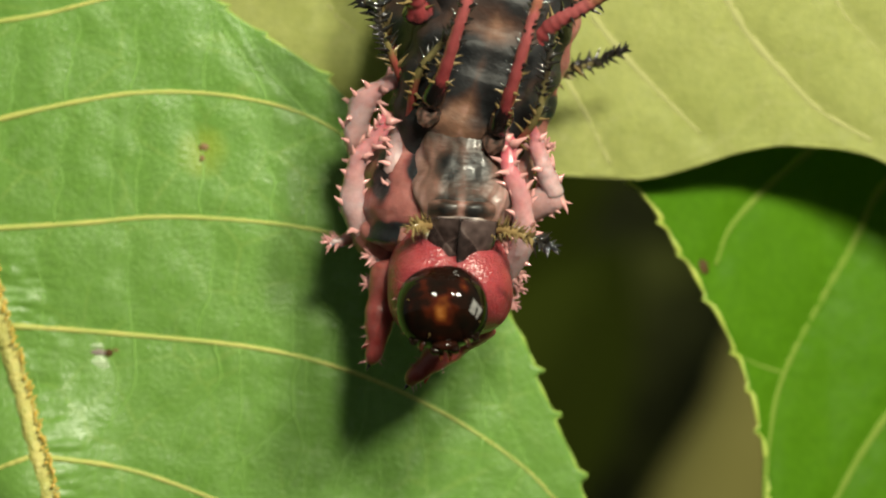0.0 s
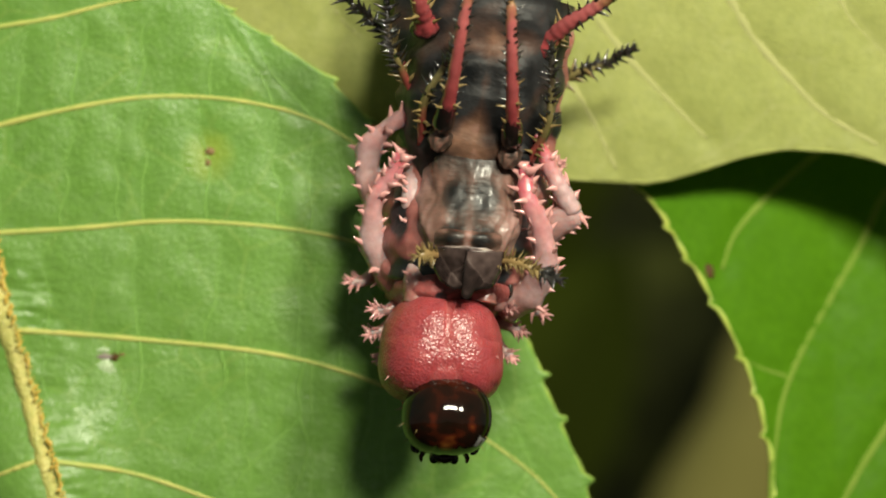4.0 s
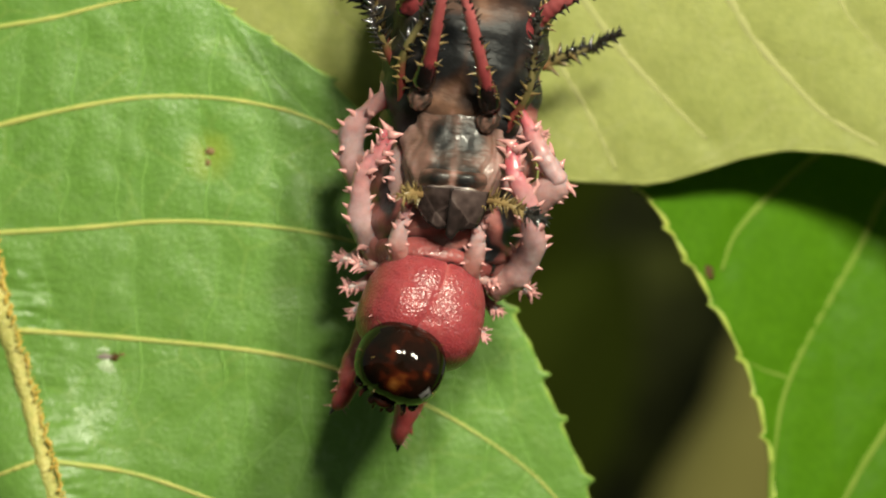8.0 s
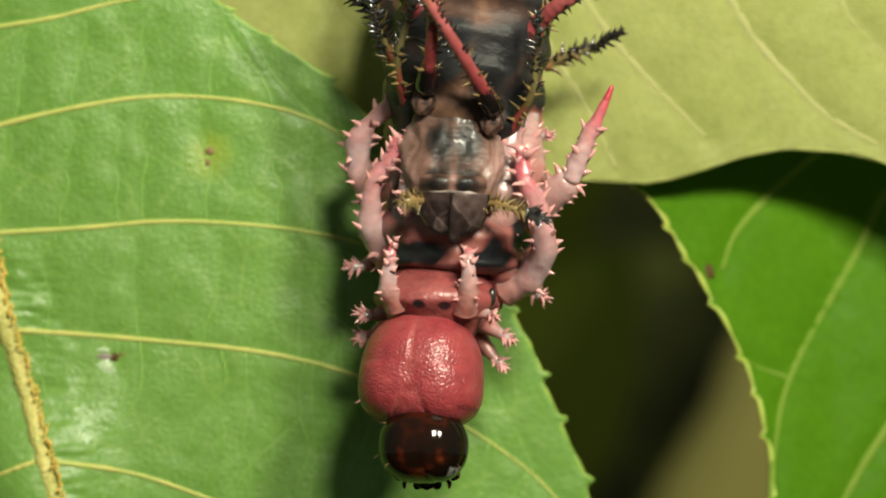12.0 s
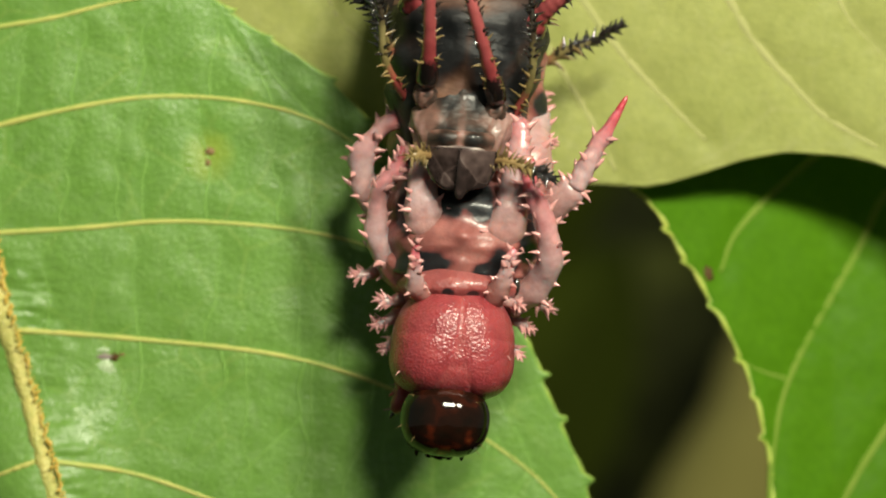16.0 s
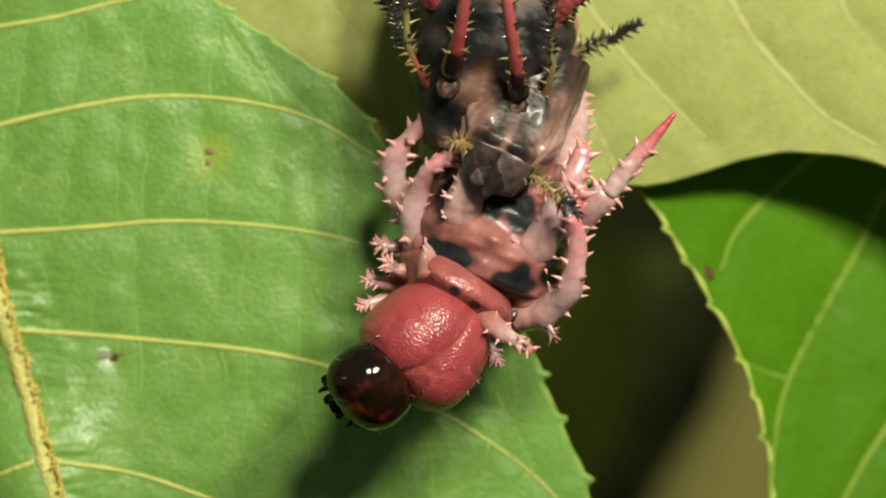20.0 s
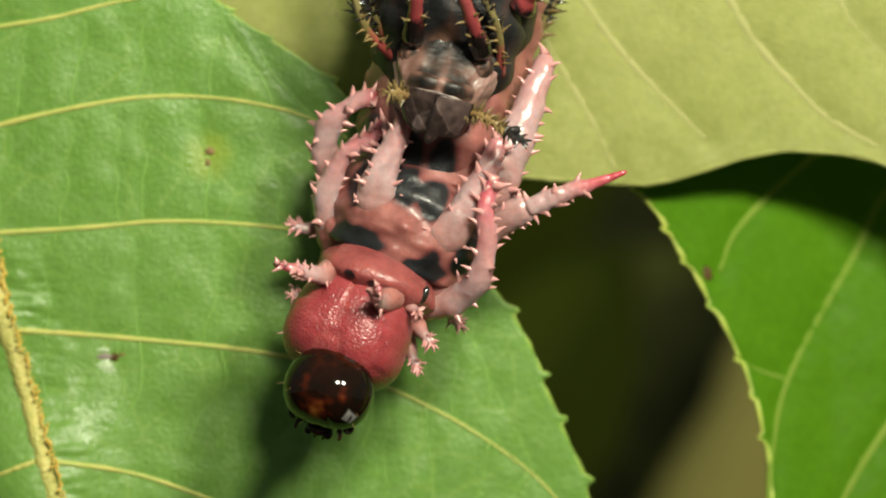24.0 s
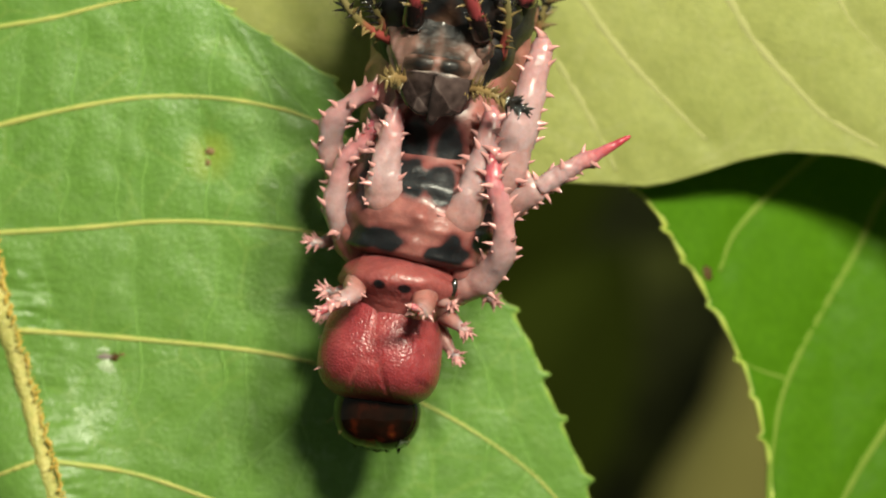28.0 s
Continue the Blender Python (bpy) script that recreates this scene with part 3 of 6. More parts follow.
def scolus(name, carrier, points, r0, r1, count, seed, mats=None, long=0.56, thick=0.115, seg=20, tones=(0.0, 1.0), label="", forks=0, n=46, sideways=0.5, turns=((0, 0, 0),), start=0.1, lean=(0.3, 0.9), end=0.98):
    """A tapering fleshy spine with side thorns that rides on a body ring; its base is its origin.
    turns: seconds, roll and nod about the base."""
    rnd = random.Random(seed)
    base = Vector(points[0])
    path = smooth_path([Vector(p) - base for p in points], n)
    rad = [(r0 + (r1 - r0) * (i / (n - 1)) ** (0.8 if mats else 0.95)) * (1 + (1.0 if mats else 0.3) * (0.05 * math.sin(i * 1.7 + seed) + 0.09 * noise.noise((i * 0.45, seed, 0)))) for i in range(n)]
    if mats and mats[0] == SPINE_RED:
        rad = [r * (1 + 0.55 * math.exp(-((i - 2) / 2.6) ** 2)) for i, r in enumerate(rad)]
    rad[-1] *= 0.5 if forks or not mats else 0.9
    if not mats and not forks and tones[1] > 0.5:
        rad[-2:] = [rad[-2] * 0.7, rad[-1] * 0.35]
    if name == "scolus_tip":
        rad[:4] = [r * k for r, k in zip(rad, (0.6, 0.9, 0.98, 1.0))]
    if not mats and tones[1] == 0.3:
        rad[-4:] = [r * k for r, k in zip(rad[-4:], (0.97, 0.88, 0.68, 0.32))]
    sh = Shape().sweep(path, rad, seg, 0, [tones[0] + (tones[1] - tones[0]) * i / (n - 1) for i in range(n)])
    skin, barb = mats or (PINK, THORN_PINK)
    teeth = []
    for k in range(count):
        f = (start + (end - start) * (k + rnd.uniform(-0.3, 0.3)) / max(1, count - 1))
        i = min(n - 2, max(1, int(f * (n - 1))))
        t = (path[i + 1] - path[i - 1]).normalized()
        s = t.cross(Vector((0, 1, 0))).normalized()
        front = s.cross(t).normalized()
        if front.y > 0:
            front = -front
        a = min(0.85, rnd.gauss(0.3, sideways))
        way = (s * math.cos(a) * (1 if k % 2 else -1) + front * math.sin(a) + t * rnd.uniform(*lean)).normalized()
        size = rnd.uniform(0.65, 1.2)
        kind = THORN_OLIVE if mats and mats[0] in (SPINE_OLIVE, SPINE_RED) and f < rnd.uniform(0.1, 0.6) else barb
        teeth.append((path[i] + way * rad[i] * (0.7 if mats else 0.86), way, long * size, thick * rnd.uniform(0.8, 1.2), kind.name))
    if not mats:
        for k, v in enumerate(sh.verts[:n * seg]):
            c = path[k // seg]
            v += (v - c) * (0.14 * noise.noise(v * 1.1 + Vector((seed, 0, 0))) + 0.05 * noise.noise(v * 4.5) + 0.012 * math.sin(k // seg * 2.2 + 2 * noise.noise(v * 1.2)))
            for at, way, size, *_ in teeth:
                near = (v - at).length / (0.62 * size)
                if near < 2:
                    v += way * ((0.2 if n > 20 else 0.05) * size * math.exp(-near * near))
    ob = part(name, sh, [skin], caterpillar, label)
    for at, way, size, wide, kind in teeth:
        add_thorn(ob, at, way, size, wide, kind, rnd)
    t = (path[-1] - path[-2]).normalized()
    o = t.orthogonal().normalized()
    for k in range(forks):
        a = 2 * math.pi * k / max(1, forks) + seed
        way = (t + (o * math.cos(a) + t.cross(o) * math.sin(a)) * 0.6).normalized()
        add_thorn(ob, path[-1], way, long * 0.85, thick, barb.name, rnd)
    RIDERS.append((ob, carrier.name, Matrix.Translation(base * MM), turns))
    return ob


def tuft(parent, at, way, seed, size=1.0):
    """A short pale lateral wart with a star of thorns."""
    p, w = Vector(at), Vector(way).normalized()
    root = Vector((p.x * 0.62, p.y + 0.5, p.z * 0.6))
    return scolus("tuft", parent, [root, root.lerp(p, 0.6), p, p + w * 0.62 * size], 0.5 * size, 0.09 * size, 9, seed, None, 0.4 * size, 0.06, 12, (-0.3, 0.5), "", 3, 18, start=0.7, lean=(0.4, 1.2))


# hind body, still under the old skin
def body_tone(x, y, z):
    t = 0.68 + 0.1 * fbm((x, y, z), 0.8)
    for cx, cz, rx, rz in ((-0.7, -0.9, 0.7, 1.2), (0.75, -0.9, 0.6, 1.2), (-2.3, -0.6, 0.6, 1.3), (2.5, -0.9, 0.5, 1.3), (3.4, 1.7, 0.6, 0.6)):
        if y < 1:
            t -= 0.75 * patch(x, z, cx, cz, rx, rz)
    return max(0.02, t)


abdomen = part("abdomen", ring(lambda v: (2.1 + 0.5 * hood(v, 0.0, 0.25), 1.75 + 0.3 * hood(v, 0.0, 0.25)), -1.9, 6.5, body_tone, 90, 60, 0.12, 1.0, 5, (0.35, 0.5)), [SALMON], caterpillar, "pinkish brown soft hind body with black patches")


# middle thorax ring with the large pale scoli
def meso_tone(x, y, z):
    t = 0.66 + 0.12 * fbm((x, y, z), 0.9)
    if y < 0.6:
        for cx, cz, rx, rz, s in ((-0.68, 0.4, 0.72, 0.85, 1), (0.62, 0.28, 0.62, 0.8, 1), (-2.35, -0.1, 0.42, 1.1, 1), (2.45, -0.3, 0.4, 1.1, 1),
                                  (-1.2, -2.25, 0.8, 0.5, 1), (0.85, -2.4, 0.42, 0.36, 1), (1.55, -2.25, 0.66, 0.58, 1), (-2.1, -2.2, 0.5, 0.42, 0.9), (2.6, -1.6, 0.4, 0.5, 0.9)):
            t -= s * 0.8 * patch(x + 0.3 * noise.noise((x * 1.7, z * 1.7, 0)), z + 0.3 * noise.noise((x * 1.7, z * 1.7, 9)), cx, cz, rx, rz)
    return max(0.02, t)


def meso_r(v):
    bulge = 0.28 * math.exp(-((v - 0.3) / 0.18) ** 2)
    lip = 0.6 * hood(v, 0.0, 0.07)
    return 1.95 + lip * 1.25 + bulge + 0.15 * v - 0.7 * hood(v, 0.6, 1.0), 1.55 + lip + bulge + 0.2 * v - 1.1 * hood(v, 0.5, 0.9)


mesothorax = part("mesothorax", ring(meso_r, -2.95, 2.6, meso_tone, 130, 80, 0.11, 4.0, 4, (0.36, 0.32), 1.0,
                                      ((0.05, -1.1, 0.36, 0.33, 0.26), (-0.7, -1.5, 0.5, 0.16, 0.08), (0.8, -1.55, 0.5, 0.16, 0.08), (0.0, -2.1, 0.3, 0.3, 0.12), (-1.7, -1.9, 0.4, 0.3, 0.14), (1.6, -1.95, 0.4, 0.3, 0.14), (-0.5, 0.9, 0.5, 0.25, 0.12), (0.6, 0.7, 0.4, 0.3, 0.1))), [SALMON], caterpillar, "salmon pink thorax ring with black marks")
for at, size in (((2.25, 0.3, -2.75), (1.25, 1.3, 1.15)), ((-2.05, 0.3, -2.35), (1.2, 1.3, 1.1))):
    part("flank_lobe", Shape().blob(lambda d: (tuple(Vector((d.x * size[0], d.y * size[1], d.z * size[2])) * (1 + 0.1 * fbm(d, 1.6))), 0.58 + 0.15 * fbm(d, 1.5)), 40, 26), [SALMON], mesothorax, "soft brownish pink fold of skin", at)
scolus("scolus", mesothorax, [(-1.15, -0.60, -1.65), (-1.34, -1.35, -0.95), (-1.6, -1.78, 0.0), (-1.72, -1.95, 1.57), (-1.57, -1.90, 3.38)], 1.08, 0.24, 24, 11, tones=(-0.15, 0.75),
       turns=((0, 0, -28), (6, 0, -28), (8, 0, -25), (11, 0, -15), (12.5, 0, -10), (14.5, 0, -4), (16, 0, 0), (28, 0, 0)))
scolus("scolus", mesothorax, [(1.25, -0.60, -1.75), (1.5, -1.35, -1.05), (1.82, -1.78, 0.0), (2.05, -1.95, 1.69), (2.02, -1.90, 3.71)], 1.08, 0.27, 26, 12, tones=(-0.15, 0.7),
       turns=((0, 0, -28), (6, 0, -28), (8, 0, -25), (11, 0, -15), (12.5, 0, -10), (14.5, 0, -4), (16, 0, 0), (28, 0, 0)))
scolus("scolus", mesothorax, [(-1.80, 0.20, -2.92), (-2.88, -0.10, -2.14), (-3.38, -0.50, -1.12), (-3.33, -0.90, 0.45), (-2.65, -1.20, 1.57), (-2.34, -1.30, 2.34)], 0.62, 0.16, 24, 13, tones=(0.05, 0.95))
scolus("scolus", mesothorax, [(2.02, -0.20, -3.60), (3.04, -1.00, -2.92), (3.49, -1.90, -1.80), (3.15, -2.40, -0.34), (2.59, -2.60, 1.01), (2.52, -2.60, 2.02)], 0.62, 0.16, 24, 14, tones=(0.05, 1.0))
tuft(mesothorax, (-3.65, 0.90, -2.81), (-1, -0.3, -0.1), 21)
tuft(mesothorax, (3.15, 1.00, -3.60), (1, -0.4, -0.4), 23)

# hind thorax scoli stand on the abdomen's front
scolus("scolus", abdomen, [(-2.25, 0.90, -2.92), (-3.60, 0.60, -2.14), (-4.05, 0.20, -0.94), (-3.92, -0.20, -0.00), (-2.92, -0.50, 0.94), (-2.52, -0.60, 1.12)], 0.64, 0.18, 22, 15, tones=(0.05, 0.8))
scolus("scolus", abdomen, [(2.36, 0.20, -2.14), (2.81, -1.00, -1.57), (3.15, -1.60, -0.22), (3.49, -1.75, 1.55), (3.75, -1.65, 4.3)], 1.2, 0.4, 26, 16, tones=(0.0, 0.6),
       turns=((0, -24, -46), (9, -22, -44), (14.5, -12, -52), (17, -8, -50), (19, -6, -47), (21.5, -4, -36), (23.5, 0, -14), (26, 0, 0), (28, 0, 0)))
scolus("scolus", abdomen, [(2.14, 0.40, -3.60), (3.06, -0.50, -2.92), (3.78, -1.20, -2.21), (4.5, -1.65, -1.5)], 0.74, 0.44, 22, 17, tones=(0.05, 0.3), n=24)
scolus("scolus_tip", abdomen, [(4.4, -1.6, -1.75), (4.48, -1.80, -0.04), (4.66, -2.00, 1.19), (4.79, -2.10, 2.43)], 0.45, 0.08, 9, 18, tones=(0.3, 1.1), long=0.4, end=0.5,
               turns=((0, -42, 0), (8, -40, 0), (9.5, -38, 0), (10.2, -20, 0), (10.6, 0, 0), (11, 2, 0), (12, 16, 0), (14.5, 20, 0), (17, 26, 0), (19, 30, 0), (20, 34, 0), (21, 28, 0), (23.5, 50, 0), (25, 50, 0), (25.8, 56, 0), (27, 48, 0), (28, 46, 0)))
tuft(abdomen, (3.19, 0.00, 0.11), (1, -0.4, 0.3), 25, 0.8)


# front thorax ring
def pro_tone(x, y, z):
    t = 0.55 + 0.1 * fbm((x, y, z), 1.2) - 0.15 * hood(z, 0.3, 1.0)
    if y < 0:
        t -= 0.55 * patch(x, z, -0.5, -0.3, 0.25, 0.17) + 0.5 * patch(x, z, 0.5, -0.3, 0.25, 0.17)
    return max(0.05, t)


def pro_r(v):
    k = hood(v, 0.0, 0.3)
    top = hood(v, 0.36, 0.62)
    return 1.5 + 0.85 * k - 0.75 * top, 1.2 + 1.15 * k - 1.15 * top


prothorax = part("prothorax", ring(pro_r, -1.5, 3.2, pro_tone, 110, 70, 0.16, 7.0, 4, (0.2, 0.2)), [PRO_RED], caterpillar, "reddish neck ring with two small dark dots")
scolus("scolus", prothorax, [(-1.45, -1.45, -0.45), (-1.72, -2.05, 0.3), (-1.68, -2.28, 1.25), (-1.55, -2.20, 2.25)], 0.52, 0.1, 13, 31, tones=(-0.25, 1.05), long=0.34, thick=0.085,
                turns=((0, 10, -42), (3.5, 10, -42), (6, 20, -20), (8, 0, 5), (9.5, 0, 10), (11, 0, 0), (12.5, 0, 0), (17, -12, 30), (18, -12, 10), (18.7, -10, -68), (20.5, -10, -78), (21, -40, -60), (21.5, -80, -20), (23.5, -105, 30), (24.3, -110, 42), (25, -126, 20), (26, -148, 25), (28, -138, 30)))
scolus("scolus", prothorax, [(1.26, -1.45, -0.45), (1.36, -2.05, 0.3), (1.28, -2.30, 1.2), (1.17, -2.20, 2.0)], 0.5, 0.13, 12, 32, tones=(-0.25, 0.8), long=0.34, thick=0.085,
                turns=((0, 0, -48), (3.5, 0, -48), (6, 0, -25), (8, 0, 5), (11, 0, 0), (12.5, 5, 0), (14.5, 10, 10), (17, 25, 20), (18.5, 50, 30), (19.5, 80, 30), (20, 95, 20), (21, 85, 30), (21.5, 95, 30), (23.5, 60, 60), (24.3, 20, 80), (25, -60, 80), (26, -50, 85), (28, 0, 85)))
for at, way, seed, size in (((2.16, -1.00, -0.56), (0.8, -0.8, -0.2), 33, 0.8), ((2.52, 0.60, -1.24), (1, -0.4, -0.5), 34, 1.0), ((2.34, 1.20, -2.25), (0.9, -0.2, -0.7), 35, 0.9),
                            ((-2.52, 0.20, -0.79), (-1, -0.4, 0.0), 36, 1.0), ((-2.61, 1.00, -1.57), (-1, -0.3, -0.4), 37, 1.0), ((-2.34, 1.30, -2.36), (-0.8, -0.1, -0.9), 38, 0.9)):
    tuft(prothorax, at, way, seed, size)
part("spiracle", Shape().blob(lambda d: ((d.x * 0.16, d.y * 0.16, d.z * 0.38), 0.1), 18, 12), [THORN_BLACK], prothorax, "dark oval breathing hole", (2.25, -0.90, 0.14))


# new head, soft and red
def head_fn(d):
    e = 0.82 if d.z > 0 else 0.6
    p = [math.copysign(abs(c) ** k, c) for c, k in zip(d, (e, 0.95, e))]
    p[0] *= 1.0 - 0.13 * max(0.0, p[2]) ** 1.4 + 0.03 * hood(-p[2], 0.0, 0.5)
    x, y, z = p[0] * 2.42, p[1] * 2.15, p[2] * (2.3 if d.z > 0 else 2.3)
    tone = 0.62 + 0.06 * fbm((x, y, z), 1.5)
    if y < 0:
        g = math.exp(-(x / 0.06) ** 2) * hood(-z, -2.2, -1.4) * hood(z, -0.9, -0.4)
        arm = math.exp(-((abs(x) - 0.1 - 0.42 * max(0, -z - 0.55)) / 0.09) ** 2) * hood(-z, 0.45, 0.7)
        y += 0.1 * g + 0.11 * arm
        lobe = math.exp(-((abs(x) - 1.0) / 0.8) ** 2)
        y -= 0.07 * lobe
        tone += 0.16 * g + 0.1 * arm
    corner = patch(abs(x), z, 2.1, -1.5, 0.34, 0.12)
    tone -= 0.3 * corner
    return (x, y, z), max(0.02, tone)


new_head = part("new_head", Shape().blob(head_fn, 220, 120), [HEAD_RED], caterpillar, "swollen glossy raspberry red new head with a median groove")
rnd = random.Random(5)
for k in range(14):
    a, zz = rnd.uniform(-2.2, 2.2), rnd.uniform(-1.9, 0.4)
    s = Shape()
    s.thorn(Vector((0, 0, 0)), Vector((a * 0.3, -0.8, -0.7)), 0.32, 0.022, 0, 4)
    if k % 2 == 0:
        part("hair", s, [THORN_PINK], new_head, "", (a, -2.15 * (1 - (a / 2.5) ** 2 * 0.5) * (1 - max(0, (-zz / 2.0)) ** 2 * 0.45), zz))


# old head capsule, pushed off in front
def cap_fn(d):
    p = [math.copysign(abs(c) ** e, c) for c, e in zip(d, (0.83, 0.95, 0.83))]
    x, y, z = p[0] * 1.76, p[1] * 1.57, p[2] * 1.55
    low = max(0, d.y + 0.8)
    wedge = hood(-d.z, 0.05, 0.45) * (1 - hood(abs(d.x), 0.02 + 0.17 * low, 0.1 + 0.3 * low))
    k = 1.0 - 0.006 * math.exp(-(d.x / 0.05) ** 2) - 0.02 * wedge
    k -= 0.015 * math.exp(-((abs(d.x) - 0.06 - 0.24 * low) / 0.05) ** 2) * hood(-d.z, 0.4, 0.6)
    # two lobes with a notch between them at the back
    k -= 0.16 * math.exp(-(d.x / 0.16) ** 2) * hood(d.z, 0.62, 0.98)
    x *= 1 - 0.1 * hood(d.z, 0.0, 0.9)
    # amber face; light showing through the shell is put into the tone too
    amber = math.exp(-((low - 0.52) / 0.36) ** 2 - (d.x / 0.2) ** 2) * hood(-d.z, 0.1, 0.6)
    tone = 0.1 + 0.68 * amber * (1 + 0.5 * noise.noise(d * 6)) + 0.26 * hood(d.z, -0.1, 0.6) * (1 - hood(abs(d.x), 0.45, 0.8)) + 0.26 * fbm(d, 2.6)
    # reddish glow around the lamp highlights, painted as a brighter tone
    tone += 0.26 * math.exp(-((d.x / 0.34) ** 2 + ((d.z + 0.15) / 0.35) ** 2)) * (d.y < 0)
    tone += 0.34 * math.exp(-(((abs(d.x) - 0.42) / 0.26) ** 2 + ((d.z + 0.55) / 0.3) ** 2)) * (0.8 + 1.2 * noise.noise(d * 5)) * (d.y < 0)
    return (x * k, y * k, z * k), max(0, tone)


capsule = part("old_head_capsule", Shape().blob(cap_fn, 128, 80), [CAPSULE], caterpillar, "glossy dark brown empty old head capsule")
for s in (-1, 1):
    part("mandible", Shape().blob(lambda d: ((d.x * 0.26, d.y * 0.2, d.z * 0.3 - 0.1 * d.x * s), 0.15), 20, 14), [CAPSULE], capsule, "", (s * 0.32, 1.12, -1.25))
    sh = Shape()
    sh.sweep(smooth_path([(0, 0, 0), (s * 0.12, 0.12, -0.22), (s * 0.1, 0.2, -0.42)], 7), [0.12, 0.12, 0.1, 0.1, 0.08, 0.07, 0.03], 7, 0, [0.3] * 7)
    part("antenna", sh, [CAPSULE], capsule, "", (s * 0.78, 0.85, -1.12))
    sh = Shape()
    sh.sweep(smooth_path([(0, 0, 0), (s * 0.03, 0.16, -0.2), (0, 0.3, -0.3)], 6), [0.1, 0.09, 0.09, 0.07, 0.06, 0.02], 6, 0, [0.5] * 6)
    part("palp", sh, [CAPSULE], capsule, "", (s * 0.15, 1.3, -1.1))
    for k in range(5):
        a = k / 4
        part("eyespot", Shape().blob(lambda d: (tuple(d * 0.1), 0.1), 12, 8), [CAPSULE], capsule, "",
             (s * (1.28 - 0.2 * a * a), 0.55 + 0.35 * math.sin(a * 2.5), -0.95 - 0.25 * a))
part("labrum", Shape().blob(lambda d: ((d.x * 0.5, d.y * 0.2, d.z * 0.22 + 0.1 * abs(d.x)), 0.3), 24, 14), [CAPSULE], capsule, "", (0, 0.95, -1.4))
for k in range(16):
    d = Vector((rnd.uniform(-1, 1), rnd.uniform(-0.7, 0.9), rnd.uniform(-1, 0.3))).normalized()
    p = Vector(cap_fn(d)[0])
    part("hair", Shape().thorn(Vector((0, 0, 0)), d + Vector((0, 0, -0.4)), rnd.uniform(0.2, 0.34), 0.011, 0, 4), [THORN_OLIVE], capsule, "", p)



# a reflection on the capsule's side, painted as a grey patch with dark stripe
def reflection_fn(u, v):
    d = Vector((0.5 + 0.3 * u, -0.42 + 0.3 * u + 0.15 * v, -0.5 - 0.4 * v)).normalized()
    p = Vector(cap_fn(d)[0]) * 1.012
    edge = min(u, 1 - u, v, 1 - v)
    t = 0.25 + 0.75 * hood(edge, 0.0, 0.16) - 0.8 * math.exp(-((u - 0.42 - 0.25 * v) / 0.08) ** 2) * hood(v, 0.2, 0.4)
    return tuple(p), max(0.0, t + 0.2 * fbm((u * 3, v * 3, 0)))


REFLECTION = flesh("painted_reflection", [(0.0, (0.01, 0.005, 0.004)), (0.3, (0.02, 0.013, 0.01)), (0.65, (0.08, 0.08, 0.08)), (1.0, (0.19, 0.19, 0.185))], 0.12, 2600, 0.01, 0.0, None, 0.5, 0.2, 0.1)
part("reflection_patch", Shape().sheet(reflection_fn, 26, 26), [REFLECTION], capsule, "painted grey reflection with a dark stripe")

# front legs
for_legs = []
for s, seed in ((-1, 41), (1, 42)):
    sh = Shape()
    n = 37
    path = smooth_path([(0, 0, 0.4), (s * 0.12, -0.1, -1.0), (0, -0.15, -2.2), (-s * 0.1, -0.1, -3.3), (-s * 0.05, 0.1, -3.9)], n)
    rads = [(1.02 - 0.8 * (i / (n - 1)) ** 0.85) * (1 - 0.13 * abs(math.cos(math.pi * 3.0 * i / (n - 1))) ** 6) * (0.75 if i == n - 1 else 0.55 + 0.15 * min(3, i)) for i in range(n)]
    sh.sweep(path, rads, 20, 0, [0.85 - 0.6 * i / (n - 1) - 0.2 * abs(math.cos(math.pi * 3.0 * i / (n - 1))) ** 6 for i in range(n)])
    for k, v in enumerate(sh.verts[:n * 20]):
        v += (v - path[k // 20]) * (0.16 * noise.noise(v * 1.3 + Vector((seed, 0, 0))) + 0.05 * noise.noise(v * 5))
    sh.thorn(Vector((-s * 0.05, 0.1, -3.8)), Vector((0.1 * s, -0.2, -1)), 0.45, 0.12, 1, 6)
    sh.thorn(Vector((s * 0.2, -0.1, -3.1)), Vector((0.7 * s, -0.2, -1)), 0.4, 0.1, 0, 6)
    for k in range(8):
        i = 12 + 3 * k
        way = Vector((rnd.choice((-1, 1)), -0.5, -0.6)).normalized()
        sh.thorn(path[min(i, n - 1)] + way * rads[min(i, n - 1)] * 0.8, way, 0.4, 0.025, 2, 4)
    leg = part("leg", sh, [LEG_RED, THORN_BLACK, THORN_PINK], caterpillar, "dark red clawed front leg")
    part("coxa", Shape().blob(lambda d: (tuple(Vector((d.x * 1.05, d.y * 0.8, d.z * 1.25)) * (1 + 0.12 * fbm(d * 1.5 + Vector((seed, 0, 0))))), 0.7 + 0.2 * fbm(d, 2)), 32, 22), [LEG_RED], leg, "swollen leg base", (-s * 0.25, 0.25, 0.35))
    for_legs.append(leg)


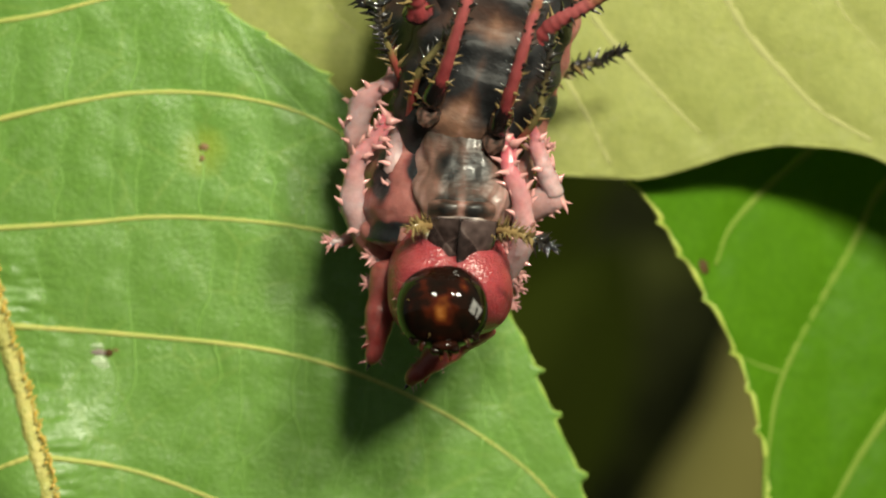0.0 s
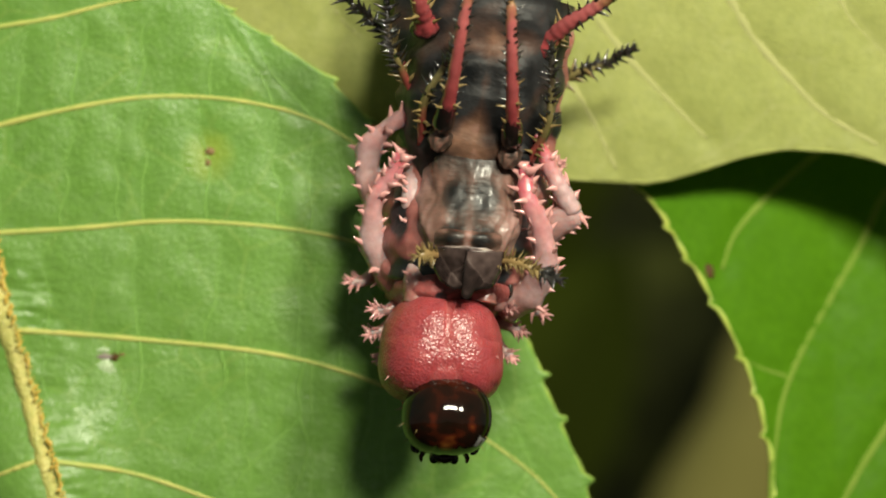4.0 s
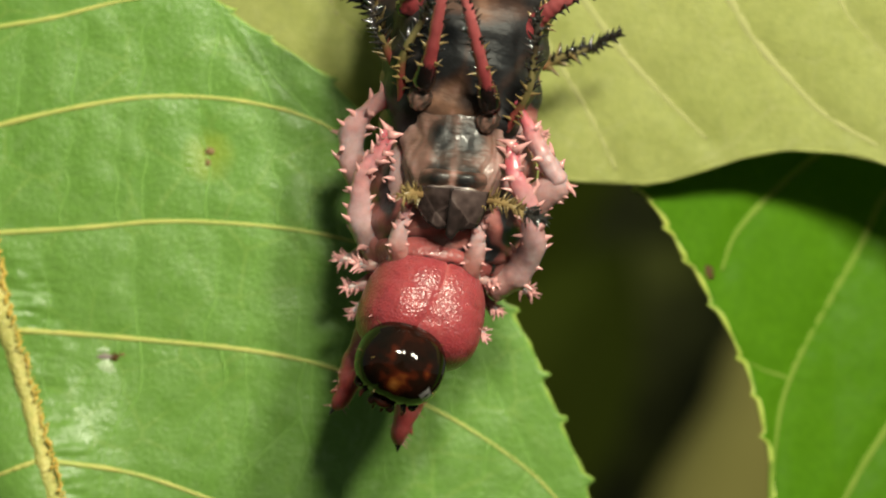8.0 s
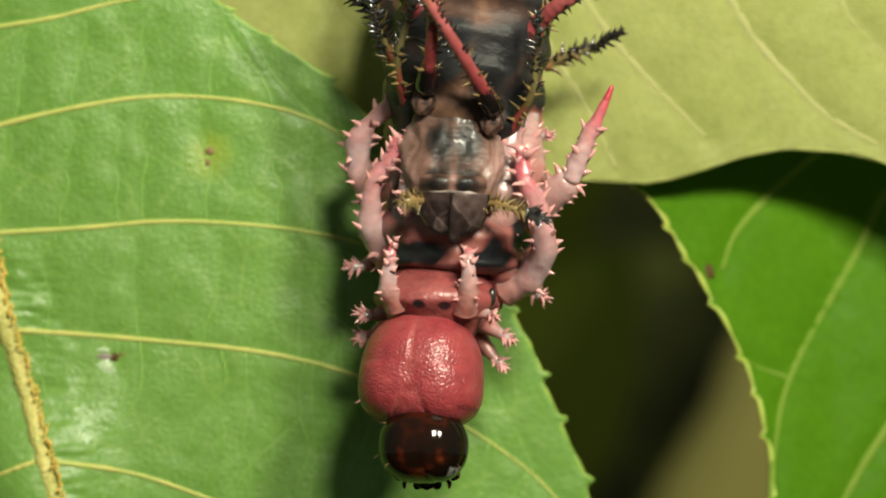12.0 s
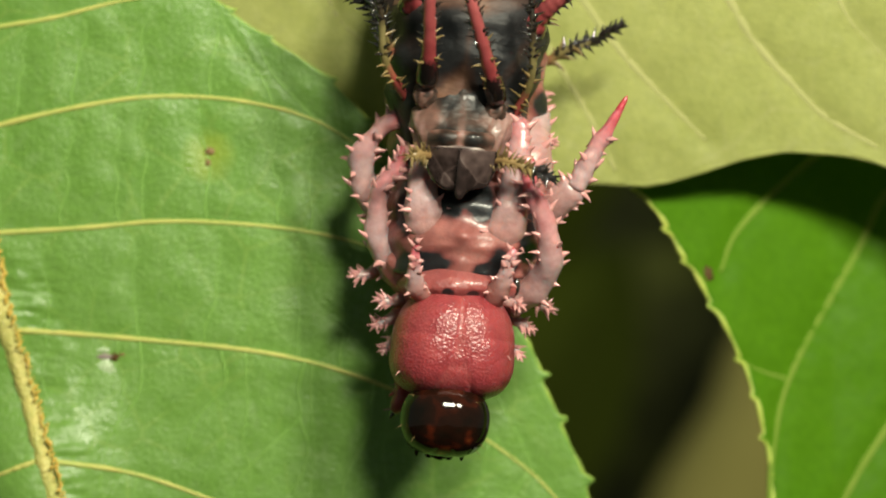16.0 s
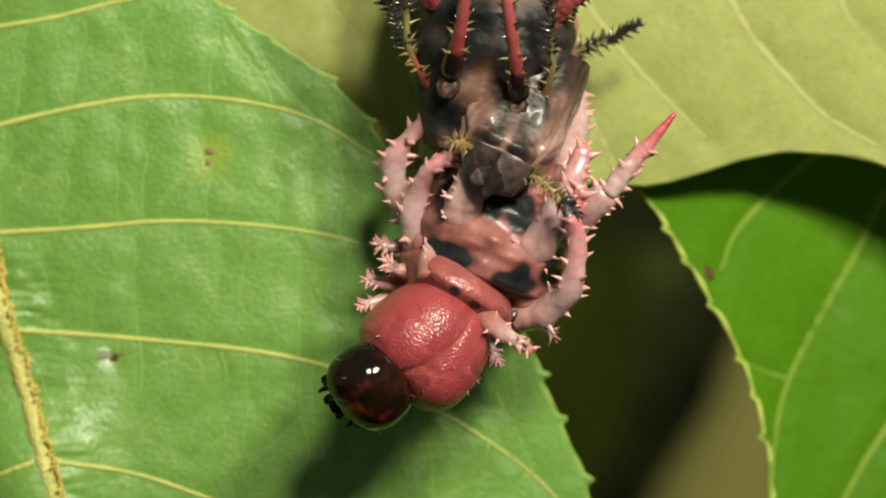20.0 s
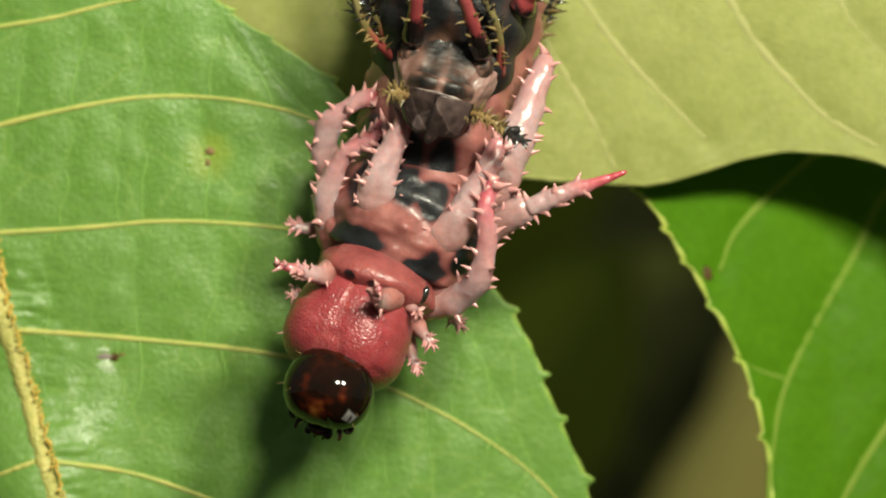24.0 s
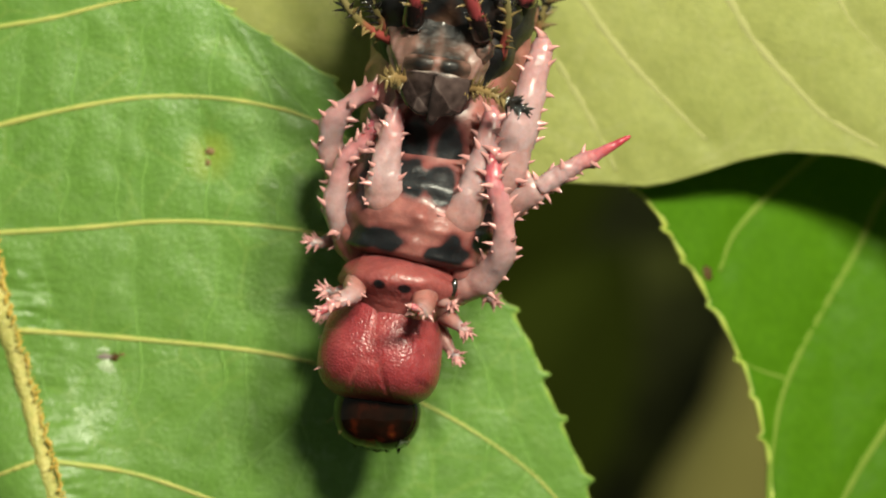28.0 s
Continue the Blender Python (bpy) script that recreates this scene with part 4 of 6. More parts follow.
# old skin, sliding back in wrinkles
def old_tone(x, y, z):
    t = 0.26 + 0.26 * fbm((x * 0.9, y * 0.9, z), 0.9)
    if y < 0.4:
        t += 0.46 * patch(x, z, 0, -0.9, 0.85, 1.6) + 0.36 * patch(x, z, 0, 3.4, 1.9, 0.8) + 0.12 * patch(x, z, 0, 1.0, 0.26, 3.0)
        t += 0.35 * patch(abs(x), z, 1.35, -0.7, 0.55, 0.5) + 0.3 * hood(-z, 1.9, 3.0)
        t -= 0.4 * patch(abs(x), z, 0.75, -1.75, 0.5, 0.5) + 0.25 * patch(abs(x), z, 0.9, 1.5, 0.7, 1.3)
    t += 0.35 * hood(y, 0.2, 1.2) * hood(fbm((x, y, z), 0.6), -0.1, 0.4)
    return max(0.02, t)


def skin_r(v):
    w = (2.8 + 0.2 * hood(v, 0.1, 0.6)) * (0.6 + 0.4 * hood(v, 0.0, 0.32)) + 0.08 * math.sin(v * 14)
    return w, (2.5 + 0.4 * hood(v, 0.1, 0.6)) * (0.6 + 0.4 * hood(v, 0.0, 0.32)) + 0.07 * math.sin(v * 14)


old_skin = part("old_skin", ring(skin_r, -3.0, 5.4, old_tone, 96, 64, 0.14, 2.0, 5, (0.16, 0.0), 0.8), [OLD], caterpillar, "old black and brown skin, wrinkled and sliding back")
for at in ((-1.35, -2.75, -0.27), (1.40, -2.75, -0.49)):
    part("spine_socket", Shape().blob(lambda d: (tuple(Vector((d.x * 0.46, d.y * 0.3, d.z * 0.55)) * (1 + 0.2 * fbm(d, 2.2))), 0.36 + 0.4 * fbm(d, 2)), 28, 18), [MEMBRANE], old_skin, "pinkish grey swollen socket", Vector(at) + Vector((0, 0.22, -0.34)))
RED = [SPINE_RED, THORN_BLACK]
scolus("spine", old_skin, [(-1.35, -2.80, -0.18), (-1.30, -4.20, 1.35), (-1.35, -5.20, 3.15), (-1.40, -5.80, 5.06)], 0.31, 0.2, 40, 51, RED, 0.42, 0.055, 12, (-0.1, 0.8), "long red spine with black base and thorns", 5, 26,
                 turns=((0, 2, 0), (1, 0, 0), (3, 7, 0), (6, -6, 0), (8, -1, 0), (11, -13, 0), (12, -6, 0), (17, -7, 0), (20, -2, 0), (28, -4, 0)))
scolus("spine", old_skin, [(1.40, -2.80, -0.40), (1.40, -4.20, 1.12), (1.35, -5.20, 2.92), (1.30, -5.80, 4.84)], 0.31, 0.2, 40, 52, RED, 0.42, 0.055, 12, (-0.1, 0.8), "long red spine with black base and thorns", 5, 26,
                 turns=((0, 0, 0), (3, -4, 0), (6, -20, 0), (8, -27, 0), (11, -45, 0), (12, -44, 0), (14.5, -25, 0), (17, -23, 0), (20, -21, 0), (21, -27, 0), (28, -27, 0)))
OLIVE = [SPINE_OLIVE, THORN_BLACK]
scolus("spine", old_skin, [(-2.07, -1.50, -0.85), (-2.52, -3.00, 0.67), (-2.25, -3.80, 2.25), (-2.07, -4.00, 3.71)], 0.2, 0.11, 34, 53, OLIVE, 0.5, 0.055, 9, (0.08, 1.0), "olive side spine with black thorny tip", 6, 24, 0.95,
       turns=((0, 12, 0), (6, 12, 0), (8, 6, 0), (10, -3, 0), (12.5, -6, 0), (14.5, -18, 0), (17, -26, 0), (21.5, -26, 0), (24, -34, 0), (28, -50, 0)))
scolus("spine", old_skin, [(2.21, -1.50, -0.99), (2.65, -3.00, 0.56), (2.52, -3.80, 2.02), (2.29, -4.00, 3.38)], 0.2, 0.11, 34, 54, OLIVE, 0.5, 0.055, 9, (0.08, 1.0), "olive side spine with black thorny tip", 6, 24, 0.95,
       turns=((0, 0, 0), (12.5, 0, 0), (14.5, -8, 0), (16, -2, 0), (17, -18, 0), (18, -22, 0), (20, -8, 0), (21.5, -5, 0), (24, -28, 0), (28, -15, 0)))

old_rear = part("old_skin_rear", ring(lambda v: ((2.75 + 0.1 * math.sin(v * 9)) * (0.75 + 0.25 * hood(v, 0.0, 0.12)), 2.5 * (0.75 + 0.25 * hood(v, 0.0, 0.12))), -2.6, 9.0, lambda x, y, z: max(0.05, old_tone(x, y, (z % 5.5) - 1.4) + 0.05), 90, 60, 0.12, 9.0, 6, (0.5, 0.05), 0.85), [OLD], caterpillar, "dark mottled rear part of the old skin")
part("tail_end", Shape().blob(lambda d: ((d.x * 3.2, d.y * 2.7, d.z * 3.0), 0.4 + 0.2 * fbm(d * 2)), 40, 24), [OLD], old_rear, "", (0, 0, 8.6))
scolus("spine", old_rear, [(-2.36, -2.00, -0.00), (-2.70, -3.20, 0.90), (-3.15, -3.80, 2.02), (-3.38, -4.20, 3.82)], 0.42, 0.22, 18, 55, RED, 0.6, 0.07, 12, (0.0, 0.9), "long red spine with black base and thorns", 4)
scolus("spine", old_rear, [(2.18, -2.00, -0.45), (2.92, -3.00, 0.45), (3.82, -3.60, 1.12), (4.84, -4.20, 1.91)], 0.42, 0.22, 18, 56, RED, 0.6, 0.07, 12, (0.0, 0.9), "long red spine with black base and thorns", 4)
scolus("spine", old_rear, [(3.08, 2.40, -1.35), (3.94, 2.20, -0.79), (4.84, 2.00, -0.45), (5.89, 1.80, 0.22)], 0.2, 0.1, 30, 57, OLIVE, 0.55, 0.07, 9, (0.25, 0.8), "olive side spine with black thorny tip", 6, 20,
       turns=((0, 0, 0), (21.5, -2, 0), (23.5, -40, 0), (28, -45, 0)))
scolus("spine", old_rear, [(-3.15, -0.40, -1.35), (-3.94, -0.80, -0.22), (-4.84, -1.00, 0.45), (-6.08, -1.20, 1.24)], 0.17, 0.09, 24, 58, OLIVE, 0.62, 0.075, 9, (0.2, 1.0), "olive side spine with black thorny tip", 6, 20)
scolus("spine", old_rear, [(-2.70, -1.00, -2.48), (-3.38, -2.00, -1.35), (-3.82, -2.20, -0.45), (-4.05, -2.20, 0.90)], 0.18, 0.09, 30, 59, OLIVE, 0.55, 0.06, 9, (0.1, 1.0), "olive side spine with black thorny tip", 5, 18)


for x, z in ((-1.5, 4.6), (1.5, 4.6), (-1.5, 7.2), (1.5, 7.2)):
    path = smooth_path([(0, 0, 0), (0, 2.0, 0.1), (0, 3.9, 0)], 10)
    part("proleg", Shape().sweep(path, [0.9, 0.95, 0.85, 0.8, 0.75, 0.7, 0.7, 0.75, 0.8, 0.7], 14, 0, [0.5] * 10), [OLD], old_rear, "stumpy fleshy hind leg", (x, 2.0, z))


# loose membrane in front of the old skin, and the split plates at its edge
def membrane_fn(u, v):
    a = math.pi * (0.1 + 0.8 * u) + math.pi
    z = -0.2 + 5.4 * v
    w = 1 + 0.03 * math.sin(u * 31 + 6 * noise.noise((u * 3, v * 4, 0))) * 2 * abs(u - 0.5) + 0.035 * fbm((u * 6, v * 4, 1.0), 1.3) + 0.03 * math.sin(v * 17 + 2 * math.sin(u * 9))
    x, y = math.cos(a) * (1.7 + 0.5 * hood(v, 0.0, 0.3) - 0.3 * hood(v, 0.45, 1.0)) * w, 2.7 - (1 - abs(math.cos(a)) ** 3) ** 0.34 * (2.9 + 0.1 * v) * (0.5 + 0.5 * w) + 0.75 * hood(v, 0.2, 0.6) + 0.35 * hood(v, 0.55, 1.0)
    side = max(0.0, abs(u - 0.5) - 0.12)
    fan = 0.85 + 0.2 * math.sin(u * 60 + 9 * noise.noise((u * 5, v * 3, 2)))
    t = 0.45 + 0.14 * fbm((u * 7, v * 4, 5.0), 1.0) + 1.5 * side * fan * hood(v, 0.04, 0.2) * (1 - 0.55 * hood(v, 0.6, 0.9))
    t -= 0.55 * patch(abs(x), z, 0.6, 2.5, 0.46, 0.66) + 0.5 * patch(abs(x), z, 0.6, 0.95, 0.5, 0.5) + 0.3 * hood(v, 0.6, 0.8)
    t += 0.12 * patch(x, z, 0, 2.0, 0.18, 2.4)
    return (x, y, z), max(0.02, t)


def plate(s, seed):
    """One half of the split collar, a crumpled shell of flat facets with a dark rim."""
    pick = random.Random(seed * 7)
    planes = [(pick.uniform(-1.1, 1.1), pick.uniform(-1.0, 1.0), pick.uniform(0, 1), pick.uniform(0, 1), pick.uniform(0.22, 0.8)) for _ in range(9)]

    def fn(u, v):
        x = s * (-0.08 + 1.5 * u * (1 - 0.16 * v * v))
        low = -1.05 * math.sqrt(max(0.0, 1 - (0.93 * u) ** 4)) - 0.3 * math.exp(-((u - 0.12) / 0.14) ** 2) * (s > 0)
        z = 0.5 + (low - 0.5) * v + 0.06 * math.sin(u * 7 + seed) * v
        rank = sorted((a * (u - cu) + c * (v - cv), tone) for a, c, cu, cv, tone in planes)
        crest = math.exp(-((rank[-1][0] - rank[-2][0]) / 0.035) ** 2)
        y = -0.5 + 0.6 * u * u - 0.55 * rank[-1][0] + 0.4 * v * v - 0.06 * (s > 0)
        edge = hood(min(u + 0.04, 1 - u, v + 0.1, 1 - v), 0.02, 0.12)
        # facet tones and pale crests put the facets' light and shade into the colour
        return (x, y, z), 0.08 + edge * (0.85 * rank[-1][1] + 0.14 * crest - 0.08 + 0.2 * fbm((u * 4, v * 4, seed), 1.0))
    return Shape().sheet(fn, 60, 52)


def collar_fn(u, v):
    x, z = 3.0 * (u - 0.5), 0.4 + 1.1 * v
    t = 0.5 + 0.25 * fbm((u * 5, v * 3, 2), 1.2) - 0.5 * patch(abs(x), z, 0.58, 0.85, 0.42, 0.34) + 0.25 * patch(x, z, 0, 0.9, 0.16, 0.6)
    y = -0.22 + 0.5 * (abs(x) / 1.5) ** 4 + 0.5 * hood(v, 0.6, 1.0) + 0.3 * abs(x) ** 2.2 * 0.4 - 0.2 * math.sin(math.pi * v) + 0.012 * math.sin(u * 21) - 0.08 * patch(abs(x), z, 0.58, 0.85, 0.36, 0.3)
    return (x, y, z), max(0.02, t)


collar = part("old_collar", Shape().sheet(collar_fn, 50, 24), [MEMBRANE], caterpillar, "dark front edge of the old skin")
membrane = part("old_membrane", Shape().sheet(membrane_fn, 90, 64), [MEMBRANE], collar, "translucent pinkish grey shed membrane with folds")
for s in (-1, 1):
    pl = part("collar_plate", plate(s, 3.0 + s), [PLATE], collar, "grey leathery split plate", (0, 0, 0))
    mod = pl.modifiers.new("thickness", "SOLIDIFY")
    mod.thickness = 0.09 * MM
# white highlight along the plates' upper edge, added as a thin pale tube
rim = smooth_path([(-1.45, 0.2, 0.32), (-0.9, -0.35, 0.5), (0.0, -0.62, 0.56), (0.9, -0.4, 0.5), (1.5, 0.15, 0.3)], 24)
part("plate_highlight", Shape().sweep(rim, [0.05 + 0.02 * math.sin(i * 1.3) for i in range(24)], 7, 0, [0.8 + 0.2 * math.sin(i * 0.9) for i in range(24)]), [PLATE], collar, "pale tube painted as the highlight on the plates' upper edge")
TUFTY = [SPINE_TAWNY, THORN_OLIVE]
scolus("stub", collar, [(-1.08, -0.10, 0.18), (-1.48, -0.50, 0.22), (-1.91, -0.80, 0.09)], 0.21, 0.15, 40, 61, TUFTY, 0.5, 0.034, 9, (0.1, 0.6), "tawny bristly stub", 5, 10)
scolus("stub", collar, [(1.12, -0.10, 0.18), (1.8, -0.55, 0.16), (2.65, -0.85, -0.08)], 0.21, 0.14, 44, 62, TUFTY, 0.46, 0.034, 9, (0.1, 0.6), "tawny bristly stub", 5, 12)
scolus("stub", collar, [(2.5, -0.8, -0.04), (3.05, -0.85, -0.2), (3.5, -0.95, -0.36)], 0.14, 0.08, 14, 63, [SPINE_OLIVE, THORN_BLACK], 0.55, 0.07, 8, (0.7, 1.0), "black thorny tip", 6, 8)


# ---- far surroundings ----
# unseen ground, added to close the scene and block world light from below
ground = part("ground", Shape().sheet(lambda u, v: ((u * 6000 - 3000, v * 6000 - 3000, -700 + 20 * fbm((u * 30, v * 30, 0))), 0.5), 60, 60), [SOIL])
tagged(ground, "unseen ground added to close the scene below", kind="structure")
# black gaps and lit olive blotches: the foliage's shade is in its colour
FOLIAGE, nt, b = mat("foliage_painted_shade")
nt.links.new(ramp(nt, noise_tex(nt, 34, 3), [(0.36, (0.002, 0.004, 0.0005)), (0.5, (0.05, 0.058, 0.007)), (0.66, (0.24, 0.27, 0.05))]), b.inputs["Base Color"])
b.inputs["Roughness"].default_value = 0.9
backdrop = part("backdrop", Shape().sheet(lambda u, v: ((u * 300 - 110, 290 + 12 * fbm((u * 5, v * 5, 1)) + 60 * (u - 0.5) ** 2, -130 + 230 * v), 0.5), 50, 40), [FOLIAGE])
tagged(backdrop, "mass of distant foliage with its shade painted in", kind="structure")


def far_leaf(x, y, z, length, width, turn, seed):
    def fn(u, v):
        w = width * math.sin(math.pi * min(1, v * 0.93 + 0.04)) ** 0.8 * (1 - 0.3 * v)
        return ((u - 0.5) * w, 8 * abs(u - 0.5) ** 1.5 + 10 * (v - 0.5) ** 2, -length * v), 0.5
    ob = new("leaf")
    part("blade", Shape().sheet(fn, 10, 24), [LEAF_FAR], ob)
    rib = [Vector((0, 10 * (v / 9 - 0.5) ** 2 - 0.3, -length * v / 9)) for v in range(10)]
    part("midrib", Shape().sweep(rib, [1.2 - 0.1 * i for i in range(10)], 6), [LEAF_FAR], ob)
    ob.matrix_world = pose(x * MM, y * MM, z * MM, *turn)
    return tagged(ob, "dim green leaf far behind, out of focus", "leaf", "leaves in the background")


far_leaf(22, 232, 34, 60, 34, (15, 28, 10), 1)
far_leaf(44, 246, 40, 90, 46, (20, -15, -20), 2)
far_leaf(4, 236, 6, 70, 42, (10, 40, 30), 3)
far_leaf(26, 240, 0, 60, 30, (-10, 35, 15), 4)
trunk_path = smooth_path([Vector((24.4, 190.00, -56.04)), Vector((29.4, 190.00, -42.99)), Vector((33.2, 190.00, -32.55)), Vector((38.6, 190.00, -22.11)), Vector((43.4, 192.00, -10.44)), Vector((61.40, 198.00, 9.45))], 40)
branch = new("branch")
branch.location = trunk_path[0] * MM
stem = part("stem", Shape().sweep([p - trunk_path[0] for p in trunk_path], [11.5 - 0.1 * i for i in range(40)], 16), [BARK], branch)
twig = [trunk_path[30] - trunk_path[0] + Vector((0.8 * k, 1.2 * k, 1.5 * k)) for k in range(12)]
part("side_twig", Shape().sweep(twig, [2.2 - 0.15 * k for k in range(12)], 10), [BARK], branch)
tagged(branch, "pale tan branch far behind, out of focus", "branch")


# ---- movement ----
def swing(rows, home=ROOT):
    """Rows of seconds, place in millimetres, and roll, nod and yaw in degrees."""
    out = []
    for t, x, y, z, roll, nod, yaw in rows:
        turn = Matrix.Rotation(radians(roll), 4, "Y") @ Matrix.Rotation(radians(-nod), 4, "X") @ Matrix.Rotation(radians(yaw), 4, "Z")
        out.append((t, Matrix.Translation((Vector((x, y, z)) - home) * MM) @ turn))
    return out


def at_time(rows, t):
    """The pose between two keyed rows."""
    for (t0, a), (t1, b_) in zip(rows, rows[1:]):
        if t <= t1:
            return a.lerp(b_, max(0.0, (t - t0) / (t1 - t0)))
    return rows[-1][1]


def ride(rows, base, turns):
    """A spine's rows: its body ring's, its own base, and its own roll and nod."""
    out = []
    for t in sorted({r[0] for r in rows} | {q[0] for q in turns}):
        roll, nod = (float(np.interp(t, [q[0] for q in turns], [q[k] for q in turns])) for k in (1, 2))
        own = Matrix.Rotation(radians(roll), 4, "Y") @ Matrix.Rotation(radians(nod), 4, "X")
        out.append((t, at_time(rows, t) @ base @ own))
    return out


def sway(ob, rows):
    """Small stirring of a leaf: seconds, shift in millimetres, turn in degrees about a near point."""
    base = ob.matrix_basis.copy()
    out = []
    for t, dx, dz, a in rows:
        pivot = Matrix.Translation((-0.012, 0.004, -0.004))
        out.append((t, Matrix.Translation((dx * MM, 0, dz * MM)) @ pivot @ Matrix.Rotation(radians(a), 4, "Y") @ pivot.inverted() @ base))
    return out


KEYED = {}


def keyed(ob, rows):
    KEYED[ob.name] = swing(rows)
    return KEYED[ob.name]


def motions():
    walk(capsule, keyed(capsule, [
        (0, 0.22, -4.07, -2.42, -4, 66, 0), (0.25, 1.01, -4.19, -2.03, -6, 71, 1), (0.5, 1.35, -4.20, -1.89, -7, 71, 1), (1, 1.34, -4.13, -1.98, -5, 68, 2),
        (1.5, 2.07, -4.23, -2.03, -10, 73, 4), (2, 2.33, -4.02, -2.57, -15, 64, 5), (2.2, 1.99, -3.73, -4.27, -18, 55, 3), (2.5, 1.66, -2.65, -5.91, -21, 28, 1),
        (3, 1.20, -1.20, -6.69, -10, 0, -3), (3.5, 0.84, -2.21, -6.69, -8, 19, 1), (5.5, -1.90, -3.07, -5.04, 36, 37, 16), (6, -1.43, -3.45, -4.61, 31, 47, 19),
        (6.5, -2.21, -3.69, -3.62, 28, 53, 16), (7, -1.88, -3.75, -3.75, 21, 55, 13), (7.5, -1.30, -4.06, -2.63, 13, 66, 12), (8, -1.63, -3.14, -4.38, 19, 39, 11),
        (8.5, -1.76, -2.11, -5.00, 19, 17, 7), (9, -1.52, -2.28, -5.25, 15, 21, 2), (9.5, -0.04, -2.29, -5.34, -4, 21, -2), (10, 0.62, -1.98, -5.87, -11, 15, -6),
        (10.5, 1.18, -2.65, -6.64, -20, 28, -10), (11, 0.91, -1.20, -7.71, -12, 0, -14), (11.5, -0.09, -2.02, -8.36, -3, 16, -12), (12, -0.75, -2.09, -7.62, 2, 17, -10),
        (12.5, -0.42, -1.20, -7.31, 5, 0, -6), (14.5, 1.33, -1.20, -7.00, -4, 0, 4), (15, 1.10, -2.28, -6.29, -2, 21, 4), (15.5, 0.75, -2.01, -6.31, 2, 15, 5),
        (16, 0.09, -1.61, -6.62, 6, 8, 5), (16.5, -0.13, -1.69, -6.46, 7, 9, 6), (17, -0.11, -2.48, -6.17, 5, 25, 6), (17.5, -0.18, -1.85, -6.51, 6, 12, 8),
        (18, -0.02, -1.72, -6.61, 8, 10, 9), (18.5, -0.64, -2.65, -6.20, 19, 28, 11), (19, -1.42, -2.89, -6.03, 28, 33, 12), (19.5, -2.38, -3.11, -5.25, 46, 38, 15),
        (20, -2.81, -2.35, -5.29, 47, 22, 18), (20.5, -1.38, -2.59, -5.98, 26, 27, 20), (21, -1.10, -2.59, -6.27, 20, 27, 22), (21.5, -0.46, -2.57, -6.60, 12, 27, 16),
        (23.5, -4.75, -3.09, -4.93, 33, 38, -10), (24, -4.40, -2.80, -5.40, 22, 32, -12), (24.5, -3.40, 0.64, -6.59, 3, -0, -15), (25, -2.86, 2.39, -7.26, -3, -12, -18),
        (25.5, -3.45, 2.34, -7.02, 11, -4, -16), (26, -3.50, 2.41, -7.28, 15, -14, -14), (26.5, -3.16, 1.87, -7.20, 10, -12, -13), (27, -2.59, 1.16, -6.69, 7, 2, -11),
        (27.5, -2.09, 1.09, -6.44, 3, 3, -10), (28, -2.64, 0.98, -6.54, 7, 5, -8),
    ]))
